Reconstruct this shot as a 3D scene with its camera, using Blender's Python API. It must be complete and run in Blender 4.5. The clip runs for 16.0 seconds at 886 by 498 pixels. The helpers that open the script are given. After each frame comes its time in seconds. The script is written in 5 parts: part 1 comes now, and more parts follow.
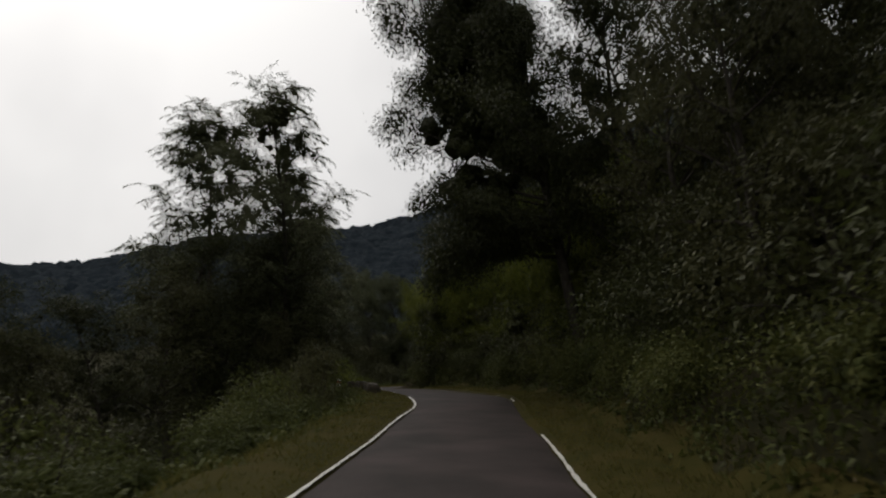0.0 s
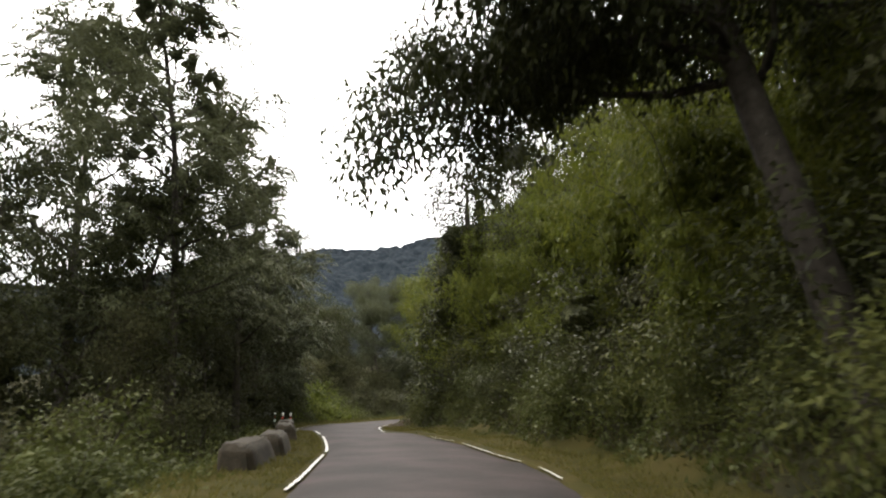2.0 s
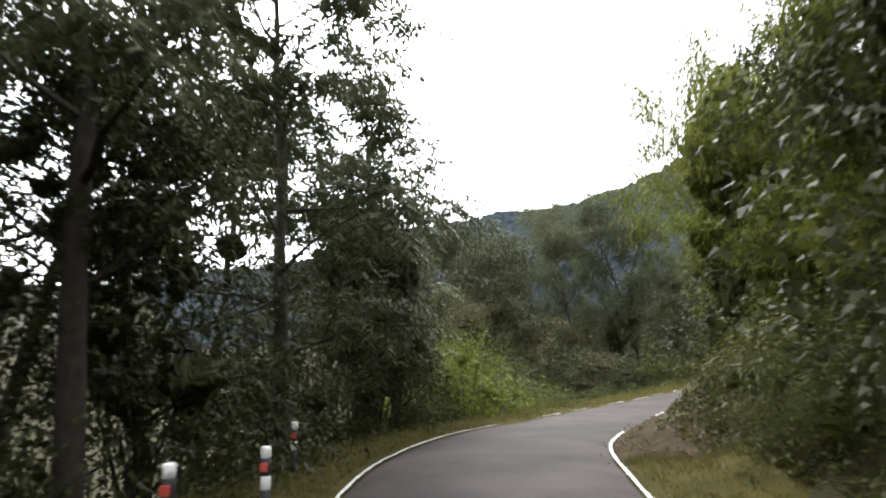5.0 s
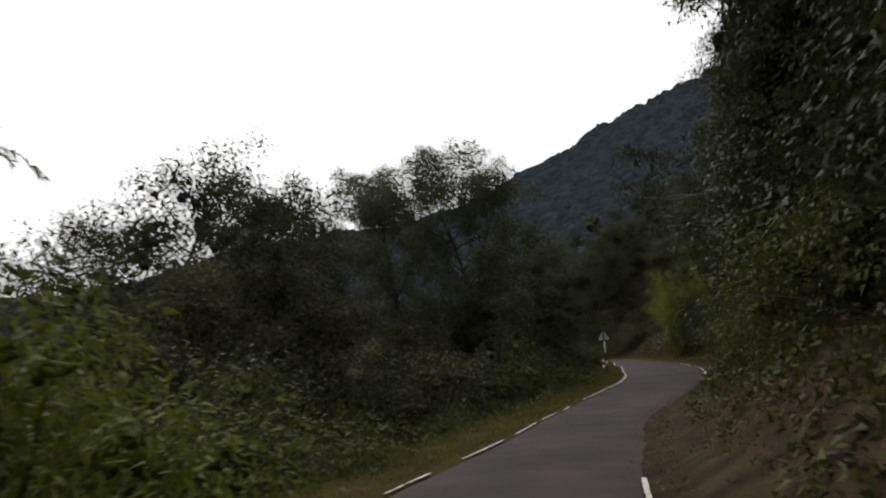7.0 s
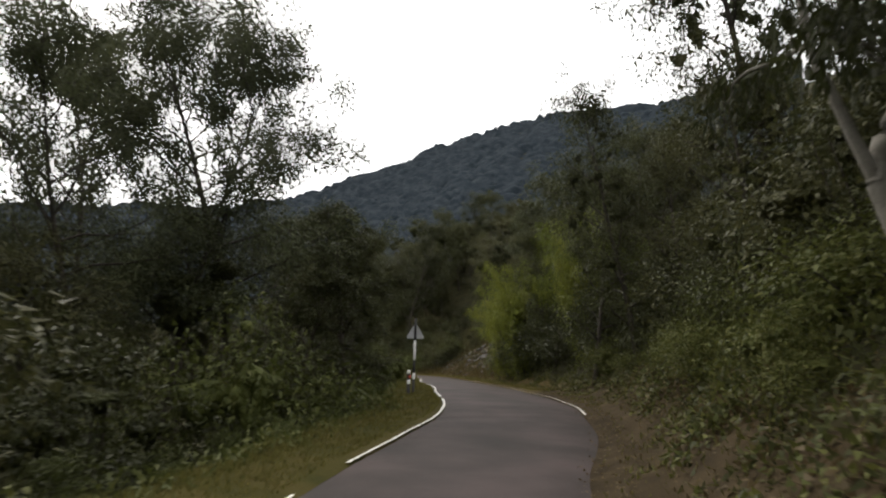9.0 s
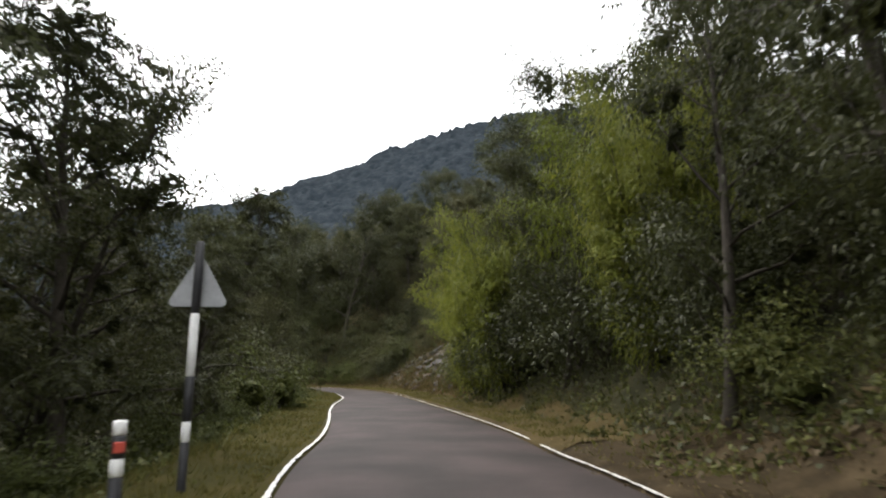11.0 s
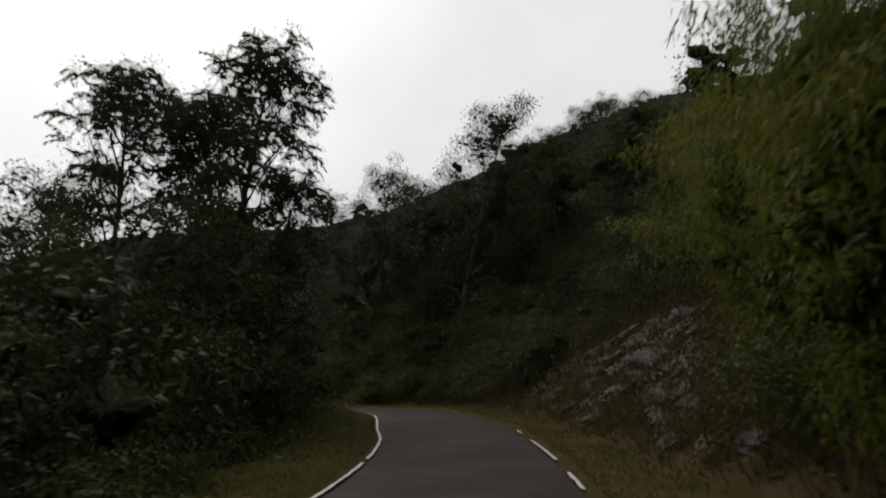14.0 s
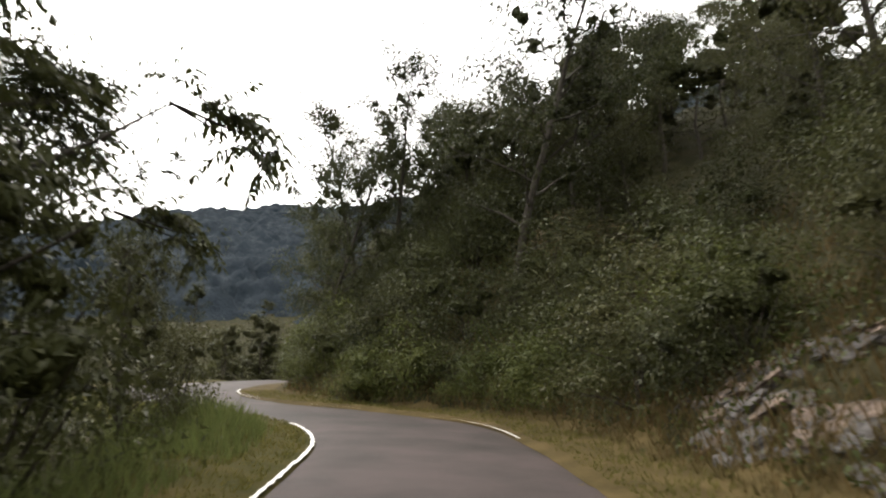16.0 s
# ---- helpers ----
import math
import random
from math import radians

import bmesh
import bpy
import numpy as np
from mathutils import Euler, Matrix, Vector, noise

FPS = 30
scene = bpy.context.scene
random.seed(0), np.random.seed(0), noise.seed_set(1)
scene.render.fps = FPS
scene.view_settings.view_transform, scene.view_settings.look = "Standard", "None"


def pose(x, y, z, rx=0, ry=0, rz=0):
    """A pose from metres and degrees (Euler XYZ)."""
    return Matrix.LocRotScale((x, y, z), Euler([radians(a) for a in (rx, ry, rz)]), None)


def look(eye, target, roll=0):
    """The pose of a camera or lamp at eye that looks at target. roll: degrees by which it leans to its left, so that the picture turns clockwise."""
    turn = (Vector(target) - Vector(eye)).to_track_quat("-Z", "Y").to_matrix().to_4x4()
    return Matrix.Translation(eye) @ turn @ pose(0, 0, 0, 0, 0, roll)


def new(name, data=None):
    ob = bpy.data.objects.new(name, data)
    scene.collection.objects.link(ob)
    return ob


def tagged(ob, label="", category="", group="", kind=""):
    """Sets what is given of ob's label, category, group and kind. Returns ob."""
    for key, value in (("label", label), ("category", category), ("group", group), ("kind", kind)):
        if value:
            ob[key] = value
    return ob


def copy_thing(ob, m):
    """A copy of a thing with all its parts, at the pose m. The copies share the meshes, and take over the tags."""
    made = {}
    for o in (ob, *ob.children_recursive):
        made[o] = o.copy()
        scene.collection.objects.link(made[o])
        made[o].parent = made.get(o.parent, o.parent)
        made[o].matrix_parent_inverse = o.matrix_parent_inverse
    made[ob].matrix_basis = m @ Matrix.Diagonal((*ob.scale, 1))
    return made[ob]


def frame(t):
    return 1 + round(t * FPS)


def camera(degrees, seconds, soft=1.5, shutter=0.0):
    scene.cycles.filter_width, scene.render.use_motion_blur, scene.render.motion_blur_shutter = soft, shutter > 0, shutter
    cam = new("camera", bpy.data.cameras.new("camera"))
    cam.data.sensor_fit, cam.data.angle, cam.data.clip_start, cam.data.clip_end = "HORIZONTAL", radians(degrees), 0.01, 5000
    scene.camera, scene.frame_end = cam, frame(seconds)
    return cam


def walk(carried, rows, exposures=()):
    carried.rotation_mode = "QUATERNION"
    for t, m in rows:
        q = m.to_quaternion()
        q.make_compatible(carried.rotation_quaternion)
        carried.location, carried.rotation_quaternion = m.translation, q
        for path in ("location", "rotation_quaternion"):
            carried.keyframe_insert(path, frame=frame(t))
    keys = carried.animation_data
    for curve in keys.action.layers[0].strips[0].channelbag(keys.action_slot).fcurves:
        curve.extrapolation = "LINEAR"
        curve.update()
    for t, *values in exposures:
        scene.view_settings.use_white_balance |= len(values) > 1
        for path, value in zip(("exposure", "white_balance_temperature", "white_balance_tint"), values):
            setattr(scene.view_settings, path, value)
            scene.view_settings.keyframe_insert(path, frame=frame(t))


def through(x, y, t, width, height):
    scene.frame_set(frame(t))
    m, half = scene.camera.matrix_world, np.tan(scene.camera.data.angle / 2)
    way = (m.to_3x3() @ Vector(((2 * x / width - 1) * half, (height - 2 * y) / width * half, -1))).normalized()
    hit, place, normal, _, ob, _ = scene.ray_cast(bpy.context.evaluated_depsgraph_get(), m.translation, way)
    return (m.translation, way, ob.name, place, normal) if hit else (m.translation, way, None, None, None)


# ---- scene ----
import itertools

cam = camera(68.7, 16.0, soft=2.1, shutter=0.25)
walk(cam, [
    (0, pose(-0.00, 0.00, 1.35, 100.38, -0.41, 0.00)),
    (0.5, pose(0.31, 4.10, 1.33, 99.85, -0.10, -0.59)),
    (1, pose(0.57, 8.20, 1.34, 101.52, -1.25, -0.51)),
    (1.5, pose(0.87, 12.31, 1.40, 102.65, -1.39, 0.68)),
    (2, pose(1.00, 16.49, 1.52, 102.45, -0.76, 2.66)),
    (2.5, pose(0.83, 20.50, 1.65, 102.43, -0.47, 5.35)),
    (3, pose(0.44, 24.35, 1.66, 100.55, -1.05, 8.18)),
    (3.5, pose(-0.22, 28.14, 1.53, 100.32, -0.73, 11.07)),
    (3.7, pose(-0.50, 29.72, 1.50, 100.06, -0.72, 12.40)),
    (4.4, pose(-1.81, 35.21, 1.52, 99.34, -0.21, 16.82)),
    (5.1, pose(-3.28, 40.66, 1.39, 99.41, 0.88, 18.86)),
    (5.8, pose(-4.35, 46.17, 1.03, 100.67, 2.49, 16.76)),
    (6, pose(-4.54, 47.76, 0.97, 101.22, 2.72, 15.47)),
    (6.5, pose(-4.86, 51.71, 0.87, 101.49, 3.51, 10.78)),
    (7, pose(-4.91, 55.64, 0.84, 100.79, 4.17, 4.93)),
    (7.5, pose(-4.70, 59.54, 0.80, 100.96, 3.56, -0.35)),
    (8, pose(-4.26, 63.54, 0.76, 100.94, 0.65, -4.53)),
    (8.5, pose(-3.56, 67.40, 0.72, 100.26, -0.91, -8.76)),
    (9, pose(-2.63, 71.14, 0.69, 101.24, -1.69, -12.06)),
    (9.2, pose(-2.22, 72.66, 0.69, 101.78, -1.80, -13.28)),
    (9.9, pose(-0.74, 77.99, 0.67, 102.34, -0.94, -16.02)),
    (10.6, pose(0.86, 83.26, 0.95, 101.76, -0.20, -16.24)),
    (11.3, pose(2.50, 88.51, 1.34, 102.17, -0.25, -15.11)),
    (11.5, pose(2.98, 90.01, 1.41, 102.65, -0.37, -14.76)),
    (12, pose(4.17, 93.74, 1.50, 102.90, -0.19, -12.23)),
    (12.5, pose(5.08, 97.66, 1.61, 103.59, 0.70, -8.94)),
    (13, pose(5.85, 101.58, 1.64, 103.72, 1.23, -6.09)),
    (13.5, pose(6.54, 105.61, 1.68, 103.25, 0.79, -3.46)),
    (14, pose(6.94, 109.67, 1.75, 102.45, 0.59, -2.12)),
    (14.5, pose(7.31, 113.49, 1.79, 101.43, 0.77, -1.85)),
    (15, pose(7.63, 117.60, 1.86, 102.31, 0.80, -1.00)),
    (15.5, pose(7.62, 121.50, 1.92, 101.40, -0.30, -0.60)),
    (16, pose(7.46, 125.60, 1.99, 101.20, -2.20, 1.20)),
], exposures=[(0, -2.15, 6700, 10), (0.5, -2, 6700, 10), (1, -1.5, 6700, 10), (1.5, -0.85, 6700, 10), (2, 0.15, 6800, 10), (2.5, 0.9, 6700, 10),
              (3, 1, 6500, 10), (3.7, 1.1, 6200, 10), (5.8, 0.15, 6450, 10), (6.5, -0.8, 6500, 10), (7, -1.35, 6600, 10), (7.5, -1.65, 6700, 10),
              (8, -1.55, 6750, 10), (8.5, -1.1, 6800, 10), (9.2, -0.42, 6700, 10), (11.3, 0.05, 6500, 10), (12, -0.75, 6450, 10), (12.5, -1.6, 6450, 10),
              (13, -2.1, 6550, 10), (14, -2, 6650, 10), (14.5, -1.45, 6800, 10), (15, -0.82, 6850, 10), (15.5, -0.25, 6900, 10), (16, 0.05, 6850, 10)])

# ---------------------------------------------------------------- light
def ramp(nodes, stops):
    r = nodes.new("ShaderNodeValToRGB")
    e = r.color_ramp.elements
    while len(e) < len(stops):
        e.new(0.5)
    for el, (at, col) in zip(e, stops):
        el.position, el.color = at, (*col, 1)
    return r


world = bpy.data.worlds.new("overcast_sky")
scene.world = world
world.use_nodes = True
wn, wl = world.node_tree.nodes, world.node_tree.links
wn.clear()
sky = wn.new("ShaderNodeTexSky")
sky.sky_type, sky.sun_disc = "NISHITA", False
sky.sun_elevation, sky.sun_rotation, sky.dust_density = radians(50), radians(-35), 8.0
veil = wn.new("ShaderNodeHueSaturation")
veil.inputs["Saturation"].default_value = 0.18
clear = wn.new("ShaderNodeBackground")
clear.inputs["Strength"].default_value = 0.10
cloud = wn.new("ShaderNodeBackground")
puffs = wn.new("ShaderNodeTexNoise")
puffs.inputs["Scale"].default_value, puffs.inputs["Detail"].default_value = 2.2, 4.0
tone = ramp(wn, [(0.3, (0.74, 0.75, 0.78)), (0.55, (0.97, 0.98, 1.0))])
wl.new(puffs.outputs[0], tone.inputs[0])
wl.new(tone.outputs[0], cloud.inputs["Color"])
cloud.inputs["Strength"].default_value = 2.8
both = wn.new("ShaderNodeAddShader")
wout = wn.new("ShaderNodeOutputWorld")
wl.new(sky.outputs[0], veil.inputs["Color"])
wl.new(veil.outputs[0], clear.inputs["Color"])
wl.new(clear.outputs[0], both.inputs[0])
wl.new(cloud.outputs[0], both.inputs[1])
wl.new(both.outputs[0], wout.inputs["Surface"])

sun = new("sun", bpy.data.lights.new("sun", "SUN"))
sun.data.energy, sun.data.angle, sun.data.color = 2.4, radians(25), (1.0, 0.96, 0.9)
sun.matrix_world = look((0, 0, 50), (22, -28, 0))


# ---------------------------------------------------------------- materials
def material(name):
    m = bpy.data.materials.new(name)
    m.use_nodes = True
    m.node_tree.nodes.clear()
    return m, m.node_tree.nodes, m.node_tree.links


MASS = {}


def foliage(name, dark, mid, light, gloss=0.55, through=0.32, cells=9.0):
    """Leaves: each leaf its own shade, each plant its own tone, some light shining through."""
    m, n, l = material(name)
    geo, info = n.new("ShaderNodeNewGeometry"), n.new("ShaderNodeObjectInfo")
    mixv = n.new("ShaderNodeMath")
    mixv.operation = "MULTIPLY_ADD"
    mixv.inputs[1].default_value = 0.5
    plant = n.new("ShaderNodeMath")
    plant.operation = "MULTIPLY"
    plant.inputs[1].default_value = 0.5
    l.new(info.outputs["Random"], plant.inputs[0])
    l.new(geo.outputs["Random Per Island"], mixv.inputs[0])
    l.new(plant.outputs[0], mixv.inputs[2])
    r = ramp(n, [(0.0, dark), (0.5, mid), (1.0, light)])
    l.new(mixv.outputs[0], r.inputs[0])
    b = n.new("ShaderNodeBsdfPrincipled")
    b.inputs["Roughness"].default_value = gloss
    b.inputs["Specular IOR Level"].default_value = 0.11
    tr = n.new("ShaderNodeBsdfTranslucent")
    mx = n.new("ShaderNodeMixShader")
    mx.inputs[0].default_value = through
    out = n.new("ShaderNodeOutputMaterial")
    l.new(r.outputs[0], b.inputs["Base Color"])
    l.new(r.outputs[0], tr.inputs["Color"])
    l.new(b.outputs[0], mx.inputs[1])
    l.new(tr.outputs[0], mx.inputs[2])
    l.new(mx.outputs[0], out.inputs["Surface"])
    MASS[m] = leaf_mass(name + "_mass", dark, mid, light, cells)
    return m


def leaf_mass(name, dark, mid, light, cells):
    """Leaves packed too close to tell apart: each small cell a leaf with a shade and a tilt of its own."""
    m, n, l = material(name)
    co, info = n.new("ShaderNodeTexCoord"), n.new("ShaderNodeObjectInfo")
    warp, warped = n.new("ShaderNodeTexNoise"), n.new("ShaderNodeVectorMath")
    warp.inputs["Scale"].default_value = 3.0
    warped.operation = "MULTIPLY_ADD"
    warped.inputs[1].default_value = (0.3, 0.3, 0.3)
    l.new(co.outputs["Object"], warp.inputs["Vector"])
    l.new(warp.outputs["Color"], warped.inputs[0])
    l.new(co.outputs["Object"], warped.inputs[2])
    a, b = n.new("ShaderNodeTexVoronoi"), n.new("ShaderNodeTexVoronoi")
    a.inputs["Scale"].default_value, b.inputs["Scale"].default_value = cells, cells * 0.37
    for v in (a, b):
        l.new(warped.outputs[0], v.inputs["Vector"])
    tones = [n.new("ShaderNodeMath") for _ in range(3)]
    for t, k in zip(tones, (0.42, 0.22, 0.36)):
        t.operation = "MULTIPLY_ADD"
        t.inputs[1].default_value = k
    tones[0].inputs[2].default_value = 0.0
    apart = [n.new("ShaderNodeSeparateColor") for _ in range(2)]
    for v, sp in zip((a, b), apart):
        l.new(v.outputs["Color"], sp.inputs[0])
    l.new(apart[0].outputs[0], tones[0].inputs[0])
    l.new(apart[1].outputs[0], tones[1].inputs[0])
    l.new(info.outputs["Random"], tones[2].inputs[0])
    l.new(tones[0].outputs[0], tones[1].inputs[2])
    l.new(tones[1].outputs[0], tones[2].inputs[2])
    r = ramp(n, [(0.0, dark), (0.5, mid), (1.0, light)])
    l.new(tones[2].outputs[0], r.inputs[0])
    fall = n.new("ShaderNodeMath")
    fall.operation = "SUBTRACT"
    l.new(apart[0].outputs[1], fall.inputs[0])
    l.new(a.outputs["Distance"], fall.inputs[1])
    bp = n.new("ShaderNodeBump")
    bp.inputs["Strength"].default_value, bp.inputs["Distance"].default_value = 1.0, 1.1 / cells
    l.new(fall.outputs[0], bp.inputs["Height"])
    p, out = n.new("ShaderNodeBsdfPrincipled"), n.new("ShaderNodeOutputMaterial")
    p.inputs["Roughness"].default_value, p.inputs["Specular IOR Level"].default_value = 0.7, 0.1
    l.new(r.outputs[0], p.inputs["Base Color"])
    l.new(bp.outputs[0], p.inputs["Normal"])
    l.new(p.outputs[0], out.inputs["Surface"])
    return m


def surface(name, stops, scale, rough=0.85, bump=0.3, fine=30.0, detail=8.0, spec=0.3, dist=0.05):
    """A rough surface with stains at one scale and grain at another."""
    m, n, l = material(name)
    co = n.new("ShaderNodeTexCoord")
    a, f = n.new("ShaderNodeTexNoise"), n.new("ShaderNodeTexNoise")
    a.inputs["Scale"].default_value, a.inputs["Detail"].default_value = scale, detail
    f.inputs["Scale"].default_value, f.inputs["Detail"].default_value = fine, 4.0
    mx = n.new("ShaderNodeMath")
    mx.operation = "MULTIPLY_ADD"
    mx.inputs[1].default_value = 0.7
    sc = n.new("ShaderNodeMath")
    sc.operation = "MULTIPLY"
    sc.inputs[1].default_value = 0.3
    r = ramp(n, stops)
    b, out = n.new("ShaderNodeBsdfPrincipled"), n.new("ShaderNodeOutputMaterial")
    b.inputs["Roughness"].default_value = rough
    b.inputs["Specular IOR Level"].default_value = spec
    bp = n.new("ShaderNodeBump")
    bp.inputs["Strength"].default_value, bp.inputs["Distance"].default_value = bump, dist
    for t in (a, f):
        l.new(co.outputs["Object"], t.inputs["Vector"])
    l.new(f.outputs[0], sc.inputs[0])
    l.new(a.outputs[0], mx.inputs[0])
    l.new(sc.outputs[0], mx.inputs[2])
    l.new(mx.outputs[0], r.inputs[0])
    l.new(mx.outputs[0], bp.inputs["Height"])
    l.new(r.outputs[0], b.inputs["Base Color"])
    l.new(bp.outputs[0], b.inputs["Normal"])
    l.new(b.outputs[0], out.inputs["Surface"])
    return m


# Lightened evenly: the feathery trees' pale sheen is put into the base colour.
M_PINNATE = foliage("leaf_pinnate", (0.035, 0.041, 0.019), (0.058, 0.065, 0.030), (0.101, 0.106, 0.053))
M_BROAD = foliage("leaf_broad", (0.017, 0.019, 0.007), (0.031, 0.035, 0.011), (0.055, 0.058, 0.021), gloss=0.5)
M_BROWN = foliage("leaf_brownish", (0.026, 0.027, 0.010), (0.046, 0.047, 0.018), (0.077, 0.073, 0.030))
M_BAMBOO = foliage("leaf_bamboo", (0.046, 0.058, 0.008), (0.096, 0.112, 0.015), (0.165, 0.168, 0.028), through=0.42)
M_SHRUB = foliage("leaf_shrub", (0.027, 0.034, 0.008), (0.054, 0.063, 0.016), (0.098, 0.099, 0.027))
M_BRIGHT = foliage("leaf_bright", (0.043, 0.063, 0.008), (0.087, 0.110, 0.013), (0.139, 0.149, 0.025), through=0.4)
M_DRY = foliage("leaf_dry", (0.054, 0.041, 0.020), (0.090, 0.066, 0.033), (0.144, 0.108, 0.055))
M_GRASS = foliage("grass_blade", (0.043, 0.047, 0.012), (0.080, 0.076, 0.022), (0.134, 0.112, 0.038), gloss=0.8, through=0.5)
M_OCHRE_BLADE = foliage("dry_tuft_blade", (0.036, 0.032, 0.012), (0.072, 0.056, 0.022), (0.125, 0.094, 0.042), gloss=0.8, through=0.4)
M_TALL = foliage("tall_grass_blade", (0.045, 0.062, 0.016), (0.080, 0.098, 0.030), (0.130, 0.140, 0.050), gloss=0.7, through=0.45)
M_STRAW = foliage("straw_blade", (0.050, 0.034, 0.013), (0.093, 0.063, 0.025), (0.161, 0.111, 0.050), gloss=0.7)
# The blue in these stops is distance haze, put into the base colour.
M_FAR_HAZED = surface("far_forest_hazed", [(0.32, (0.008, 0.012, 0.014)), (0.5, (0.016, 0.021, 0.026)), (0.68, (0.029, 0.036, 0.040))], 0.12, rough=1.0, bump=1.0, fine=0.9, spec=0.02, dist=1.6)
M_BARK = surface("bark", [(0.25, (0.018, 0.015, 0.012)), (0.6, (0.045, 0.039, 0.031)), (0.8, (0.085, 0.075, 0.060))], 6.0, bump=0.7, spec=0.08)
M_PALE = surface("pale_bark", [(0.25, (0.060, 0.054, 0.045)), (0.5, (0.144, 0.135, 0.114)), (0.8, (0.216, 0.204, 0.180))], 5.0, bump=0.5, spec=0.08)
M_SOIL = surface("leaf_litter", [(0.3, (0.011, 0.012, 0.006)), (0.5, (0.022, 0.021, 0.010)), (0.75, (0.042, 0.034, 0.018))], 0.9, bump=0.8, fine=14, spec=0.03)
M_VERGE = surface("verge_earth", [(0.3, (0.019, 0.021, 0.005)), (0.48, (0.035, 0.031, 0.008)), (0.75, (0.058, 0.043, 0.015))], 1.3, bump=0.8, fine=18, spec=0.03)
M_OCHRE = surface("dry_verge", [(0.3, (0.026, 0.020, 0.008)), (0.5, (0.050, 0.037, 0.015)), (0.75, (0.084, 0.060, 0.027))], 1.5, bump=0.8, fine=18, spec=0.03)
M_LITTER = surface("dead_leaves", [(0.3, (0.014, 0.010, 0.006)), (0.5, (0.030, 0.022, 0.012)), (0.75, (0.066, 0.048, 0.027))], 2.2, bump=0.9, fine=22, spec=0.03)
M_ASPHALT = surface("asphalt", [(0.37, (0.017, 0.014, 0.012)), (0.5, (0.030, 0.023, 0.021)), (0.63, (0.046, 0.034, 0.032))], 0.7,
                    rough=0.72, bump=0.35, fine=60, spec=0.12, dist=0.02)
M_LINE = surface("road_paint", [(0.2, (0.224, 0.213, 0.193)), (0.42, (0.496, 0.482, 0.447)), (0.8, (0.640, 0.624, 0.585))], 5.0, rough=0.6, bump=0.1)
M_ROCK = surface("rock", [(0.36, (0.018, 0.016, 0.013)), (0.47, (0.052, 0.048, 0.045)), (0.59, (0.095, 0.087, 0.082)), (0.75, (0.150, 0.136, 0.122))],
                 3.4, bump=1.0, fine=16, spec=0.1)
M_PINK = surface("rock_pinkish", [(0.34, (0.028, 0.022, 0.016)), (0.46, (0.085, 0.066, 0.054)), (0.58, (0.155, 0.115, 0.090)), (0.75, (0.220, 0.170, 0.135))],
                 3.4, bump=1.0, fine=16, spec=0.1)
M_BLOCK = surface("weathered_concrete", [(0.3, (0.012, 0.011, 0.006)), (0.5, (0.032, 0.025, 0.015)), (0.75, (0.066, 0.052, 0.034))], 4.5, bump=0.6)
M_WHITE = surface("white_paint", [(0.2, (0.5, 0.5, 0.48)), (0.5, (0.72, 0.72, 0.7)), (0.8, (0.82, 0.82, 0.8))], 8.0, rough=0.5, bump=0.05)
M_BLACK = surface("black_paint", [(0.2, (0.015, 0.015, 0.016)), (0.8, (0.04, 0.04, 0.042))], 8.0, rough=0.5, bump=0.05)
M_RED = surface("red_reflector", [(0.2, (0.30, 0.04, 0.03)), (0.8, (0.5, 0.09, 0.06))], 8.0, rough=0.4, bump=0.0)
M_TIN = surface("sheet_metal_back", [(0.2, (0.18, 0.185, 0.19)), (0.5, (0.28, 0.285, 0.29)), (0.8, (0.38, 0.385, 0.39))], 6.0, rough=0.45, bump=0.05)

# ---------------------------------------------------------------- road plan
LEFT_EDGE = [(-3.2, -60), (-2.6, -25), (-1.95, 0), (-1.68, 7), (-1.38, 12), (-1.15, 16), (-0.9, 19), (-1.09, 22), (-1.6, 26), (-2.05, 29),
             (-2.5, 32), (-3.2, 35), (-4.0, 38), (-4.9, 41), (-6.3, 45), (-7.4, 48), (-8.2, 51), (-8.5, 54), (-8.25, 57), (-7.4, 60),
             (-6.55, 64), (-5.5, 68), (-4.65, 71.5), (-3.85, 75), (-3.0, 78), (-2.3, 80), (-1.5, 82), (-0.65, 84), (0.25, 86),
             (0.9, 88), (1.35, 90), (1.75, 92.5), (2.2, 95.5), (2.9, 99), (3.45, 103), (4.0, 108), (4.65, 112.5), (5.5, 117),
             (5.92, 121), (5.97, 125), (5.65, 129), (5.4, 133), (4.95, 137), (3.6, 140.2), (1.2, 142.3), (-1.8, 144.8),
             (-5, 148.5), (-7, 154), (-7.6, 162), (-7, 175)]
RIGHT_EDGE = [(0.2, -60), (0.8, -25), (1.45, 0), (1.69, 7), (2.0, 12), (2.1, 16), (2.3, 20), (2.45, 22.5), (2.5, 26), (2.3, 29),
              (1.55, 32), (0.8, 35), (-0.2, 38), (-1.0, 41), (-2.1, 45), (-3.1, 48), (-3.7, 51), (-4.2, 54), (-4.2, 56.5), (-3.8, 60),
              (-3.2, 64), (-2.3, 68), (-1.55, 71.5), (-0.5, 75), (0.7, 78), (1.55, 80), (2.6, 82), (3.55, 84), (4.25, 86),
              (4.9, 88), (5.4, 90), (5.9, 92.5), (6.3, 95.5), (6.95, 99), (7.5, 103), (8.1, 108), (8.58, 112.5), (8.97, 117),
              (9.35, 121), (9.55, 125), (9.68, 129), (9.3, 133), (8.95, 137.5), (8.0, 142), (5.2, 145.2), (2.0, 147.4),
              (-0.6, 151), (-2.4, 156), (-3.4, 163), (-3, 175)]
